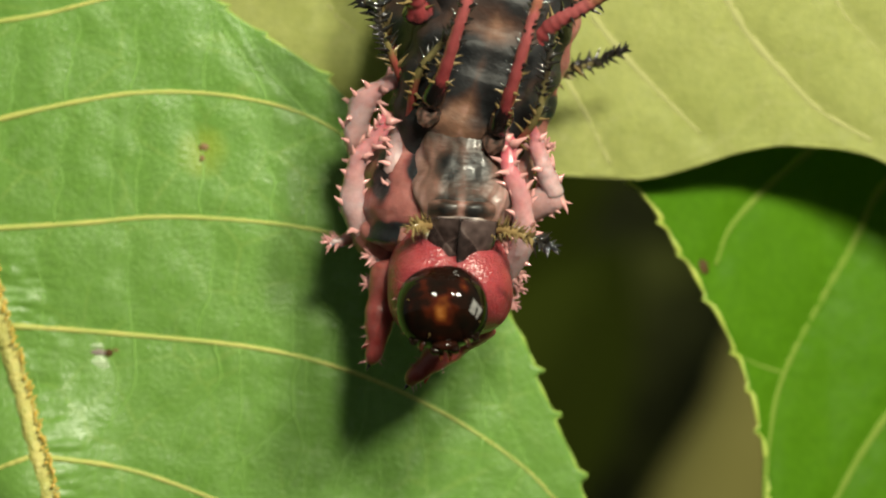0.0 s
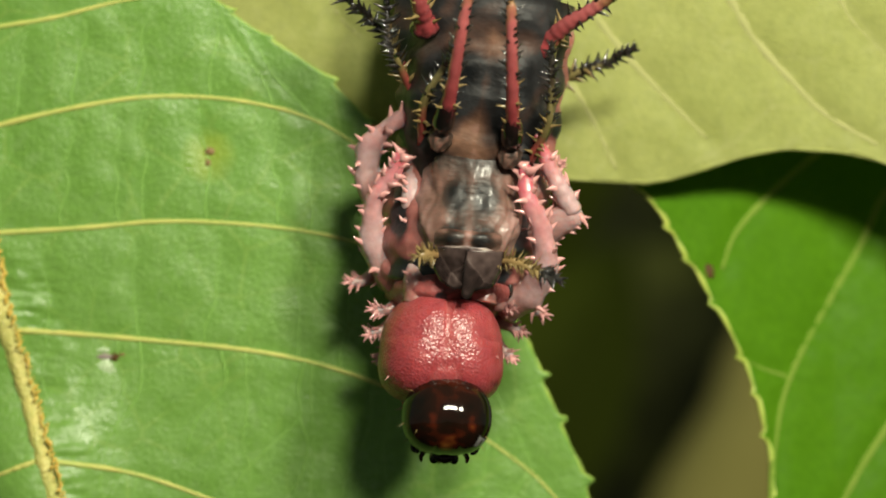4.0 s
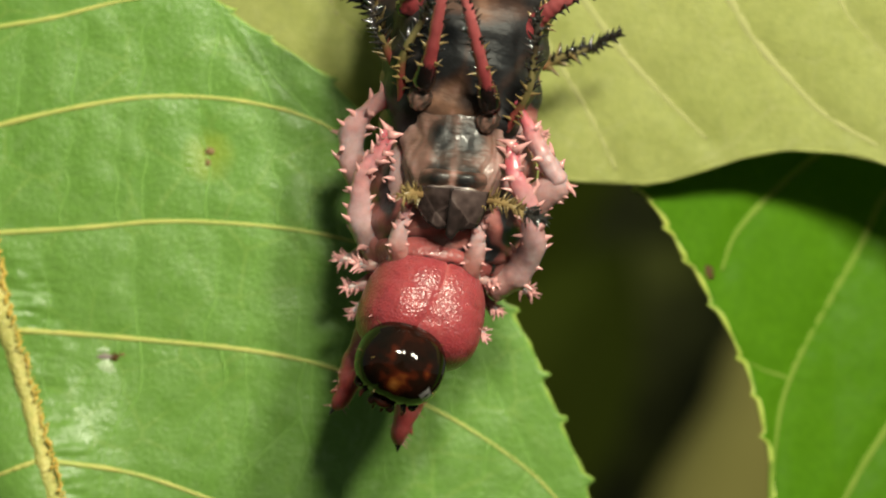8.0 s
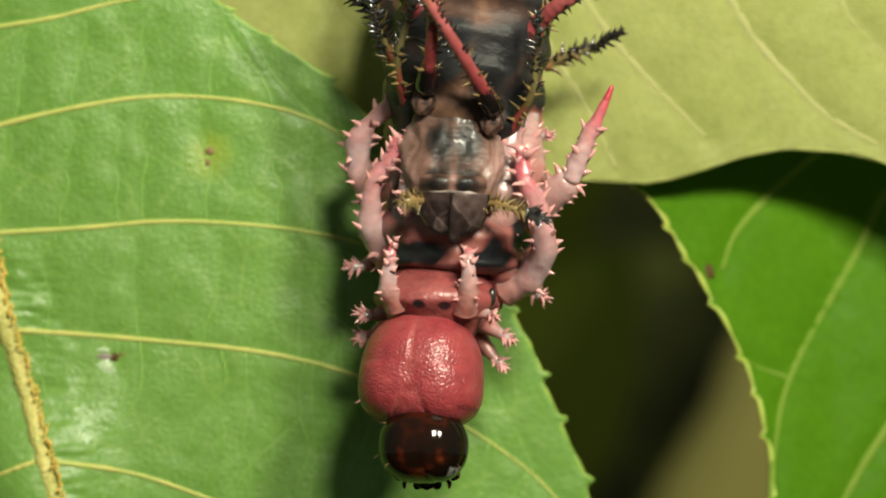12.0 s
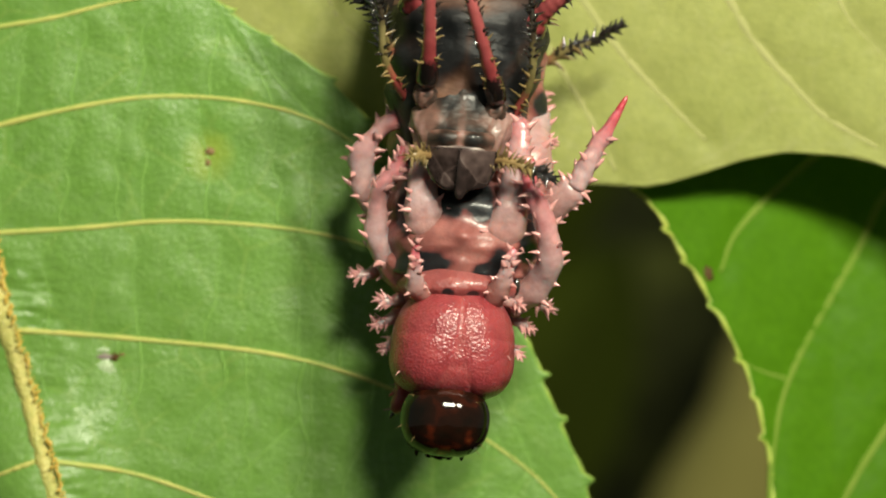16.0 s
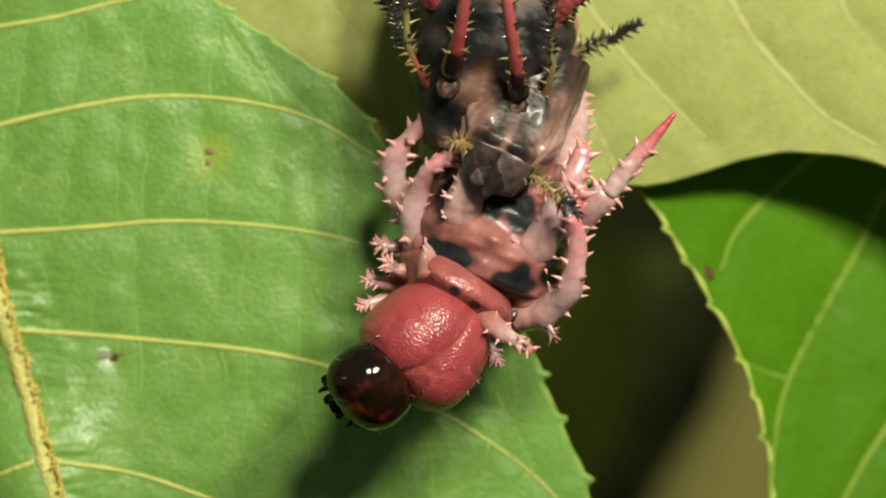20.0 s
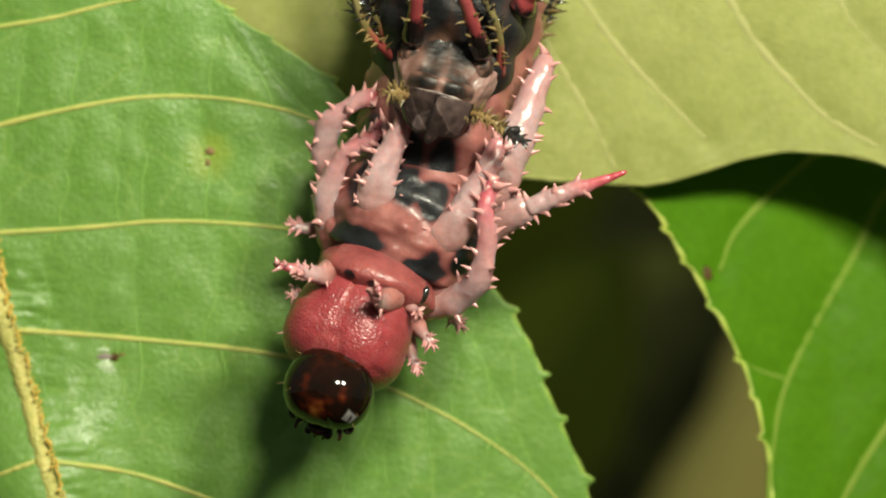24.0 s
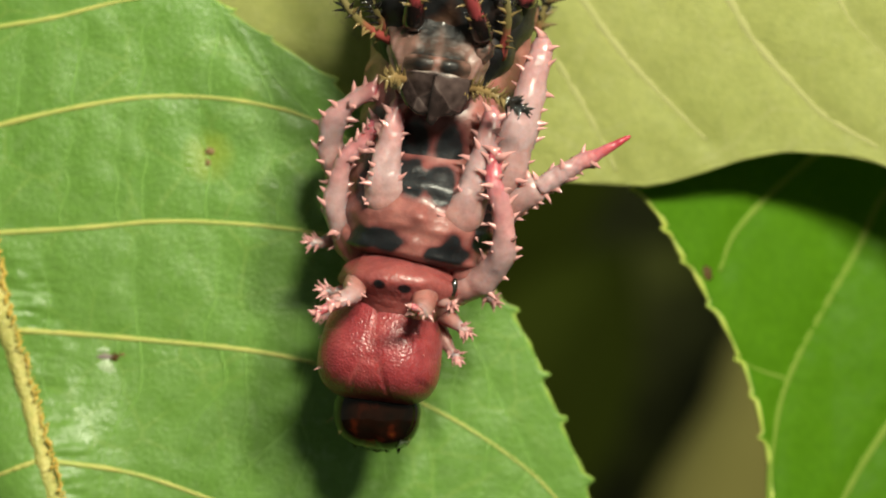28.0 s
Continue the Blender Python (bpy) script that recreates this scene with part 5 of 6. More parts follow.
    walk(new_head, keyed(new_head, [
        (0, 0.49, -1.49, -1.26, -4, 30, 0), (0.25, 0.96, -1.53, -1.11, -6, 32, 1), (0.5, 1.45, -1.53, -0.97, -7, 32, 2), (1, 1.35, -1.51, -0.91, -5, 31, 3),
        (1.5, 1.60, -1.54, -1.37, -10, 33, 4), (2, 1.24, -1.48, -1.97, -13, 29, 6), (2.2, 0.98, -1.42, -2.95, -15, 25, 4), (2.5, 0.49, -1.22, -3.58, -17, 13, 1),
        (3, 0.49, -1.00, -3.65, -7, 0, -4), (3.5, 0.20, -1.15, -3.94, -5, 9, 1), (5.5, -0.27, -1.29, -3.35, 31, 17, 20), (6, -0.04, -1.36, -3.15, 27, 21, 24),
        (6.5, -1.09, -1.41, -2.31, 26, 24, 20), (7, -1.09, -1.42, -2.31, 20, 25, 16), (7.5, -0.64, -1.49, -1.64, 13, 29, 15), (8, -0.76, -1.30, -2.27, 17, 18, 14),
        (8.5, -0.73, -1.14, -2.31, 17, 8, 8), (9, -0.73, -1.16, -2.56, 14, 9, 3), (9.5, -0.40, -1.16, -2.56, -2, 9, -2), (10, -0.13, -1.12, -3.05, -8, 7, -8),
        (10.5, 0.00, -1.22, -4.31, -15, 13, -12), (11, 0.02, -1.00, -4.77, -9, 0, -17), (11.5, -0.44, -1.12, -5.50, -1, 7, -15), (12, -0.82, -1.13, -4.76, 4, 8, -13),
        (12.5, -0.22, -1.00, -4.21, 6, 0, -8), (14.5, 1.16, -1.00, -3.81, -4, 0, 5), (15, 0.98, -1.16, -3.49, -2, 9, 6), (15.5, 0.85, -1.12, -3.40, 2, 7, 6),
        (16, 0.40, -1.06, -3.63, 5, 4, 7), (16.5, 0.27, -1.07, -3.49, 6, 4, 7), (17, 0.09, -1.19, -3.47, 5, 11, 8), (17.5, 0.16, -1.10, -3.58, 6, 6, 10),
        (18, 0.49, -1.08, -3.67, 7, 4, 12), (18.5, 0.40, -1.22, -3.80, 16, 13, 13), (19, 0.00, -1.26, -4.02, 25, 15, 15), (19.5, -0.42, -1.30, -4.02, 41, 17, 18),
        (20, -0.58, -1.17, -3.65, 43, 10, 22), (20.5, -0.13, -1.21, -3.65, 24, 12, 25), (21, 0.02, -1.21, -3.87, 18, 12, 28), (21.5, 0.18, -1.21, -4.02, 11, 12, 20),
        (23.5, -3.51, -1.29, -3.00, 32, 17, -12), (24, -3.60, -1.24, -3.02, 23, 14, -15), (24.5, -3.49, 0.00, -3.62, 7, 9, -19), (25, -3.27, 0.99, -4.39, 1, 12, -22),
        (25.5, -3.16, 0.94, -4.34, 14, 15, -20), (26, -2.82, 1.01, -4.39, 17, 11, -18), (26.5, -2.81, 0.71, -4.19, 13, 9, -16), (27, -2.35, 0.32, -3.90, 9, 13, -14),
        (27.5, -2.12, 0.31, -3.68, 5, 13, -12), (28, -2.44, 0.29, -3.86, 9, 14, -10),
    ]))
    walk(prothorax, keyed(prothorax, [
        (0, 0.35, -0.30, 0.29, 0, 9, 0), (0.25, 0.82, -0.30, 0.39, -2, 10, 0), (0.5, 1.30, -0.30, 0.49, -4, 10, 1), (1, 1.24, -0.30, 0.63, -4, 9, 1),
        (1.5, 1.31, -0.30, 0.34, -8, 10, 2), (2, 0.95, -0.30, 0.01, -10, 9, 2), (2.2, 0.69, -0.30, -0.70, -11, 7, 2), (2.5, 0.26, -0.30, -1.28, -11, 4, 0),
        (3, 0.47, -0.30, -1.44, -4, 0, -2), (3.5, 0.34, -0.30, -1.74, -3, 3, 0), (5.5, 0.33, -0.30, -1.37, 20, 5, 8), (6, 0.55, -0.30, -1.22, 18, 6, 10),
        (6.5, -0.42, -0.30, -0.41, 16, 7, 8), (7, -0.49, -0.30, -0.28, 11, 7, 6), (7.5, -0.33, -0.30, -0.05, 10, 9, 6), (8, -0.38, -0.30, -0.39, 11, 5, 6),
        (8.5, -0.29, -0.30, -0.35, 10, 2, 3), (9, -0.34, -0.30, -0.43, 7, 3, 1), (9.5, -0.23, -0.30, -0.41, -2, 3, -1), (10, -0.10, -0.30, -0.83, -6, 2, -3),
        (10.5, -0.07, -0.30, -1.69, -10, 4, -5), (11, 0.00, -0.30, -2.05, -6, 0, -7), (11.5, -0.09, -0.30, -2.57, -1, 2, -6), (12, -0.25, -0.30, -1.95, 3, 2, -5),
        (12.5, 0.18, -0.30, -1.59, 4, 0, -3), (14.5, 0.97, -0.30, -1.59, -1, 0, 2), (15, 0.94, -0.30, -1.31, 0, 3, 2), (15.5, 0.92, -0.30, -1.35, 2, 2, 2),
        (16, 0.58, -0.30, -1.46, 4, 1, 3), (16.5, 0.44, -0.30, -1.37, 5, 1, 3), (17, 0.32, -0.30, -1.32, 5, 3, 3), (17.5, 0.33, -0.30, -1.47, 5, 2, 4),
        (18, 0.64, -0.30, -1.58, 6, 1, 5), (18.5, 0.68, -0.30, -1.72, 12, 4, 5), (19, 0.48, -0.30, -1.93, 19, 5, 6), (19.5, 0.50, -0.30, -1.84, 31, 5, 7),
        (20, 0.65, -0.30, -1.55, 34, 3, 9), (20.5, 0.68, -0.30, -1.46, 22, 4, 10), (21, 0.47, -0.30, -1.27, 18, 4, 11), (21.5, 0.58, -0.30, -1.39, 13, 4, 8),
        (23.5, -2.32, -0.50, -1.21, 29, 5, -9), (24, -2.65, -0.79, -1.23, 23, 4, -13), (24.5, -2.93, -0.51, -1.55, 12, 3, -18), (25, -3.02, -0.20, -2.48, 8, 4, -25),
        (25.5, -2.37, -0.15, -2.53, 17, 5, -21), (26, -2.03, -0.10, -2.44, 19, 3, -17), (26.5, -1.96, -0.16, -2.13, 16, 3, -14), (27, -1.76, -0.23, -1.64, 11, 4, -11),
        (27.5, -1.60, -0.18, -1.28, 8, 4, -9), (28, -1.71, -0.13, -1.36, 10, 4, -7),
    ]))
    walk(mesothorax, keyed(mesothorax, [
        (0, 0.16, 0.00, 2.46, 7, 0, 0), (0.25, 0.61, 0.00, 2.50, 4, 0, 0), (0.5, 1.07, 0.00, 2.52, 1, 0, 0), (1, 1.06, 0.00, 2.78, -3, 0, 0),
        (1.5, 0.89, 0.00, 2.75, -4, 0, 0), (2, 0.53, 0.00, 2.78, -4, 0, 0), (2.2, 0.29, 0.00, 2.45, -3, 0, 0), (2.5, -0.07, 0.00, 1.96, -1, 0, 0),
        (3, 0.45, 0.00, 1.67, 0, 0, 0), (3.5, 0.54, 0.00, 1.34, 2, 0, 0), (5.5, 1.17, 0.00, 1.42, 4, 0, 0), (6, 1.37, 0.00, 1.50, 4, 0, 0),
        (6.5, 0.52, 0.00, 2.26, 1, 0, 0), (7, 0.36, 0.00, 2.55, -2, 0, 0), (7.5, 0.10, 0.00, 2.17, 5, 0, 0), (8, 0.15, 0.00, 2.23, 3, 0, 0),
        (8.5, 0.34, 0.00, 2.40, -0, 0, 0), (9, 0.21, 0.00, 2.54, -2, 0, 0), (9.5, 0.01, 0.00, 2.59, -3, 0, 0), (10, -0.04, 0.00, 2.27, -3, 0, 0),
        (10.5, -0.16, 0.00, 1.99, -3, 0, 0), (11, -0.02, 0.00, 1.75, -2, 0, 0), (11.5, 0.42, 0.00, 1.54, -0, 0, 0), (12, 0.56, 0.00, 1.99, 2, 0, 0),
        (12.5, 0.73, 0.00, 2.08, 2, 0, 0), (14.5, 0.71, 0.00, 1.52, 4, 0, 0), (15, 0.89, 0.00, 1.74, 4, 0, 0), (15.5, 1.02, 0.00, 1.54, 3, 0, 0),
        (16, 0.82, 0.00, 1.59, 3, 0, 0), (16.5, 0.69, 0.00, 1.61, 4, 0, 0), (17, 0.64, 0.00, 1.70, 4, 0, 0), (17.5, 0.57, 0.00, 1.50, 4, 0, 0),
        (18, 0.84, 0.00, 1.36, 5, 0, 0), (18.5, 1.07, 0.00, 1.20, 7, 0, 0), (19, 1.14, 0.00, 1.01, 10, 0, 0), (19.5, 1.79, 0.00, 1.23, 16, 0, 0),
        (20, 2.36, 0.00, 1.38, 21, 0, 0), (20.5, 1.80, 0.00, 1.60, 18, 0, 0), (21, 1.08, 0.00, 2.36, 18, 0, 0), (21.5, 1.12, 0.00, 2.31, 16, 0, 0),
        (23.5, -0.64, 0.00, 1.84, 25, 0, 0), (24, -1.05, 0.00, 1.88, 24, 0, 0), (24.5, -1.61, 0.00, 2.11, 20, 0, 0), (25, -1.75, 0.00, 1.73, 19, 0, 0),
        (25.5, -0.57, 0.00, 1.34, 22, 0, 0), (26, -0.45, 0.00, 1.41, 22, 0, 0), (26.5, -0.46, 0.00, 1.56, 19, 0, 0), (27, -0.81, 0.00, 2.02, 15, 0, 0),
        (27.5, -0.81, 0.00, 2.41, 12, 0, 0), (28, -0.72, 0.00, 2.31, 11, 0, 0),
    ]))
    walk(abdomen, keyed(abdomen, [
        (0, 1.01, 0.30, 4.80, 17, 0, 0), (0.25, 1.27, 0.30, 4.90, 13, 0, 0), (0.5, 1.56, 0.30, 4.96, 9, 0, 0), (1, 1.32, 0.30, 5.26, 4, 0, 0),
        (1.5, 1.10, 0.30, 5.23, 3, 0, 0), (2, 0.62, 0.30, 5.27, 0, 0, 0), (2.2, 0.48, 0.30, 4.93, 2, 0, 0), (2.5, 0.26, 0.30, 4.42, 5, 0, 0),
        (3, 0.85, 0.30, 4.12, 7, 0, 0), (3.5, 1.05, 0.30, 3.77, 9, 0, 0), (5.5, 1.58, 0.30, 3.87, 8, 0, 0), (6, 1.70, 0.30, 3.96, 7, 0, 0),
        (6.5, 0.69, 0.30, 4.74, 3, 0, 0), (7, 0.36, 0.30, 5.04, -1, 0, 0), (7.5, 0.35, 0.30, 4.65, 6, 0, 0), (8, 0.42, 0.30, 4.70, 5, 0, 0),
        (8.5, 0.44, 0.30, 4.88, 2, 0, 0), (9, 0.26, 0.30, 5.03, 0, 0, 0), (9.5, -0.01, 0.30, 5.08, -1, 0, 0), (10, -0.16, 0.30, 4.76, -3, 0, 0),
        (10.5, -0.25, 0.30, 4.48, -2, 0, 0), (11, -0.10, 0.30, 4.24, -2, 0, 0), (11.5, 0.40, 0.30, 4.03, -0, 0, 0), (12, 0.65, 0.30, 4.48, 2, 0, 0),
        (12.5, 0.85, 0.30, 4.57, 2, 0, 0), (14.5, 0.64, 0.30, 4.00, -0, 0, 0), (15, 0.92, 0.30, 4.23, 2, 0, 0), (15.5, 0.94, 0.30, 4.03, -1, 0, 0),
        (16, 0.78, 0.30, 4.07, 0, 0, 0), (16.5, 0.65, 0.30, 4.10, 0, 0, 0), (17, 0.56, 0.30, 4.18, -0, 0, 0), (17.5, 0.49, 0.30, 3.98, -0, 0, 0),
        (18, 0.70, 0.30, 3.84, -1, 0, 0), (18.5, 0.89, 0.30, 3.68, -1, 0, 0), (19, 0.92, 0.30, 3.49, -1, 0, 0), (19.5, 1.46, 0.30, 3.69, -2, 0, 0),
        (20, 2.05, 0.30, 3.85, -0, 0, 0), (20.5, 1.48, 0.30, 4.06, -1, 0, 0), (21, 0.85, 0.30, 4.84, 0, 0, 0), (21.5, 0.86, 0.30, 4.78, -1, 0, 0),
        (23.5, -0.15, 0.30, 4.28, 15, 0, 0), (24, -0.56, 0.30, 4.32, 14, 0, 0), (24.5, -1.02, 0.30, 4.53, 15, 0, 0), (25, -1.18, 0.30, 4.15, 15, 0, 0),
        (25.5, -0.21, 0.30, 3.80, 12, 0, 0), (26, -0.09, 0.30, 3.87, 12, 0, 0), (26.5, -0.17, 0.30, 4.03, 10, 0, 0), (27, -0.52, 0.30, 4.50, 9, 0, 0),
        (27.5, -0.49, 0.30, 4.88, 9, 0, 0), (28, -0.36, 0.30, 4.77, 9, 0, 0),
    ]))
    walk(collar, keyed(collar, [
        (0, 0.92, -3.10, 0.46, 3, 0, 0), (0.25, 1.15, -3.10, 0.52, 2, 0, 0), (0.5, 1.41, -3.10, 0.57, 1, 0, 0), (1, 1.44, -3.10, 0.63, -2, 0, 0),
        (1.5, 1.22, -3.10, 0.50, -4, 0, 0), (2, 0.61, -3.10, 0.24, -6, 0, 0), (2.2, 0.33, -3.10, 0.07, -4, 0, 0), (2.5, -0.09, -3.10, -0.20, -2, 0, 0),
        (3, 0.68, -3.10, -0.31, 2, 0, 0), (3.5, 0.83, -3.10, -0.63, 2, 0, 0), (5.5, 1.83, -3.10, 0.24, 22, 0, 0), (6, 2.20, -3.10, 0.35, 25, 0, 0),
        (6.5, 0.96, -3.10, 1.72, 16, 0, 0), (7, 0.68, -3.10, 2.09, 6, 0, 0), (7.5, 0.74, -3.10, 2.46, 6, 0, 0), (8, 0.31, -3.10, 1.81, 5, 0, 0),
        (8.5, 0.35, -3.10, 1.72, 3, 0, 0), (9, 0.17, -3.10, 1.81, 1, 0, 0), (9.5, -0.13, -3.10, 1.85, -0, 0, 0), (10, -0.37, -3.10, 1.29, -2, 0, 0),
        (10.5, -0.52, -3.10, 0.94, -4, 0, 0), (11, -0.31, -3.10, 0.68, -6, 0, 0), (11.5, 0.26, -3.10, 0.81, -2, 0, 0), (12, 0.35, -3.10, 1.64, 2, 0, 0),
        (12.5, 0.68, -3.10, 2.09, 2, 0, 0), (14.5, 0.57, -3.10, 3.12, 4, 0, 0), (15, 0.94, -3.10, 3.51, 4, 0, 0), (15.5, 0.81, -3.10, 3.34, 4, 0, 0),
        (16, 0.63, -3.10, 3.34, 4, 0, 0), (16.5, 0.44, -3.10, 3.51, 5, 0, 0), (17, 0.33, -3.10, 3.71, 5, 0, 0), (17.5, 0.26, -3.10, 3.51, 6, 0, 0),
        (18, 0.57, -3.10, 3.34, 6, 0, 0), (18.5, 0.81, -3.10, 3.18, 7, 0, 0), (19, 0.83, -3.10, 3.03, 8, 0, 0), (19.5, 1.46, -3.10, 3.25, 16, 0, 0),
        (20, 2.03, -3.10, 3.25, 25, 0, 0), (20.5, 1.37, -3.10, 3.51, 18, 0, 0), (21, 0.61, -3.10, 4.30, 12, 0, 0), (21.5, 0.55, -3.10, 4.38, 13, 0, 0),
        (23.5, 0.20, -3.10, 5.21, 16, 0, 0), (24, -0.31, -3.10, 5.43, 15, 0, 0), (24.5, -0.78, -3.10, 5.67, 15, 0, 0), (25, -0.78, -3.10, 5.34, 14, 0, 0),
        (25.5, 0.31, -3.10, 4.99, 13, 0, 0), (26, 0.35, -3.10, 5.17, 12, 0, 0), (26.5, 0.13, -3.10, 5.41, 11, 0, 0), (27, -0.39, -3.10, 5.91, 10, 0, 0),
        (27.5, -0.52, -3.10, 6.30, 9, 0, 0), (28, -0.35, -3.10, 6.19, 8, 0, 0),
    ]))
    walk(old_skin, keyed(old_skin, [
        (0, 1.17, -0.10, 5.24, 18, 0, 0), (0.25, 1.41, -0.10, 5.42, 16, 0, 0), (0.5, 1.68, -0.10, 5.58, 13, 0, 0), (1, 1.37, -0.10, 5.82, 8, 0, 0),
        (1.5, 1.17, -0.10, 6.05, 7, 0, 0), (2, 0.65, -0.10, 6.16, 6, 0, 0), (2.2, 0.54, -0.10, 5.81, 6, 0, 0), (2.5, 0.38, -0.10, 5.28, 6, 0, 0),
        (3, 0.99, -0.10, 5.01, 5, 0, 0), (3.5, 1.24, -0.10, 4.65, 7, 0, 0), (5.5, 1.75, -0.10, 4.92, 16, 0, 0), (6, 1.84, -0.10, 5.06, 18, 0, 0),
        (6.5, 0.76, -0.10, 5.91, 17, 0, 0), (7, 0.36, -0.10, 6.27, 16, 0, 0), (7.5, 0.49, -0.10, 6.14, 15, 0, 0), (8, 0.58, -0.10, 6.18, 14, 0, 0),
        (8.5, 0.49, -0.10, 6.38, 14, 0, 0), (9, 0.29, -0.10, 6.54, 14, 0, 0), (9.5, -0.02, -0.10, 6.65, 14, 0, 0), (10, -0.22, -0.10, 6.27, 13, 0, 0),
        (10.5, -0.31, -0.10, 6.02, 13, 0, 0), (11, -0.16, -0.10, 5.82, 13, 0, 0), (11.5, 0.38, -0.10, 5.64, 12, 0, 0), (12, 0.70, -0.10, 6.05, 12, 0, 0),
        (12.5, 0.92, -0.10, 6.11, 11, 0, 0), (14.5, 0.58, -0.10, 6.00, 8, 0, 0), (15, 0.94, -0.10, 5.91, 8, 0, 0), (15.5, 0.85, -0.10, 6.20, 9, 0, 0),
        (16, 0.74, -0.10, 6.41, 9, 0, 0), (16.5, 0.61, -0.10, 6.59, 10, 0, 0), (17, 0.47, -0.10, 6.77, 10, 0, 0), (17.5, 0.40, -0.10, 6.65, 10, 0, 0),
        (18, 0.54, -0.10, 6.61, 11, 0, 0), (18.5, 0.67, -0.10, 6.54, 12, 0, 0), (19, 0.65, -0.10, 6.41, 12, 0, 0), (19.5, 1.06, -0.10, 6.61, 12, 0, 0),
        (20, 1.66, -0.10, 6.68, 13, 0, 0), (20.5, 1.10, -0.10, 6.88, 12, 0, 0), (21, 0.61, -0.10, 7.44, 10, 0, 0), (21.5, 0.54, -0.10, 7.62, 10, 0, 0),
        (23.5, 0.58, -0.10, 7.87, 8, 0, 0), (24, 0.20, -0.10, 8.07, 7, 0, 0), (24.5, -0.09, -0.10, 8.32, 6, 0, 0), (25, -0.22, -0.10, 8.05, 6, 0, 0),
        (25.5, 0.40, -0.10, 7.87, 6, 0, 0), (26, 0.54, -0.10, 8.20, 6, 0, 0), (26.5, 0.34, -0.10, 8.38, 6, 0, 0), (27, -0.04, -0.10, 8.41, 6, 0, 0),
        (27.5, 0.00, -0.10, 8.56, 6, 0, 0), (28, 0.22, -0.10, 8.70, 6, 0, 0),
    ]))
    walk(old_rear, keyed(old_rear, [
        (0, 1.64, 0.20, 8.57, 9, 0, 0), (0.25, 1.80, 0.20, 8.69, 8, 0, 0), (0.5, 1.98, 0.20, 8.80, 6, 0, 0), (1, 1.73, 0.20, 8.95, 4, 0, 0),
        (1.5, 1.58, 0.20, 9.06, 4, 0, 0), (2, 1.19, 0.20, 9.12, 3, 0, 0), (2.2, 1.11, 0.20, 8.94, 3, 0, 0), (2.5, 0.99, 0.20, 8.68, 3, 0, 0),
        (3, 1.44, 0.20, 8.54, 2, 0, 0), (3.5, 1.63, 0.20, 8.36, 4, 0, 0), (5.5, 2.02, 0.20, 8.50, 8, 0, 0), (6, 2.09, 0.20, 8.57, 9, 0, 0),
        (6.5, 1.27, 0.20, 9.00, 8, 0, 0), (7, 0.97, 0.20, 9.18, 8, 0, 0), (7.5, 1.07, 0.20, 9.11, 8, 0, 0), (8, 1.14, 0.20, 9.13, 7, 0, 0),
        (8.5, 1.07, 0.20, 9.23, 7, 0, 0), (9, 0.92, 0.20, 9.31, 7, 0, 0), (9.5, 0.68, 0.20, 9.37, 7, 0, 0), (10, 0.53, 0.20, 9.18, 7, 0, 0),
        (10.5, 0.46, 0.20, 9.05, 7, 0, 0), (11, 0.58, 0.20, 8.95, 6, 0, 0), (11.5, 0.99, 0.20, 8.86, 6, 0, 0), (12, 1.22, 0.20, 9.06, 6, 0, 0),
        (12.5, 1.39, 0.20, 9.10, 5, 0, 0), (14.5, 1.14, 0.20, 9.04, 4, 0, 0), (15, 1.41, 0.20, 9.00, 4, 0, 0), (15.5, 1.34, 0.20, 9.14, 4, 0, 0),
        (16, 1.26, 0.20, 9.24, 5, 0, 0), (16.5, 1.16, 0.20, 9.33, 5, 0, 0), (17, 1.05, 0.20, 9.42, 5, 0, 0), (17.5, 1.00, 0.20, 9.37, 5, 0, 0),
        (18, 1.10, 0.20, 9.34, 6, 0, 0), (18.5, 1.21, 0.20, 9.31, 6, 0, 0), (19, 1.19, 0.20, 9.24, 6, 0, 0), (19.5, 1.49, 0.20, 9.34, 6, 0, 0),
        (20, 1.95, 0.20, 9.38, 6, 0, 0), (20.5, 1.53, 0.20, 9.48, 6, 0, 0), (21, 1.16, 0.20, 9.76, 5, 0, 0), (21.5, 1.10, 0.20, 9.85, 5, 0, 0),
        (23.5, 1.14, 0.20, 9.98, 4, 0, 0), (24, 0.85, 0.20, 10.08, 4, 0, 0), (24.5, 0.63, 0.20, 10.20, 3, 0, 0), (25, 0.53, 0.20, 10.07, 3, 0, 0),
        (25.5, 1.00, 0.20, 9.98, 3, 0, 0), (26, 1.10, 0.20, 10.15, 3, 0, 0), (26.5, 0.95, 0.20, 10.24, 3, 0, 0), (27, 0.67, 0.20, 10.25, 3, 0, 0),
        (27.5, 0.70, 0.20, 10.33, 3, 0, 0), (28, 0.87, 0.20, 10.39, 3, 0, 0),
    ]))
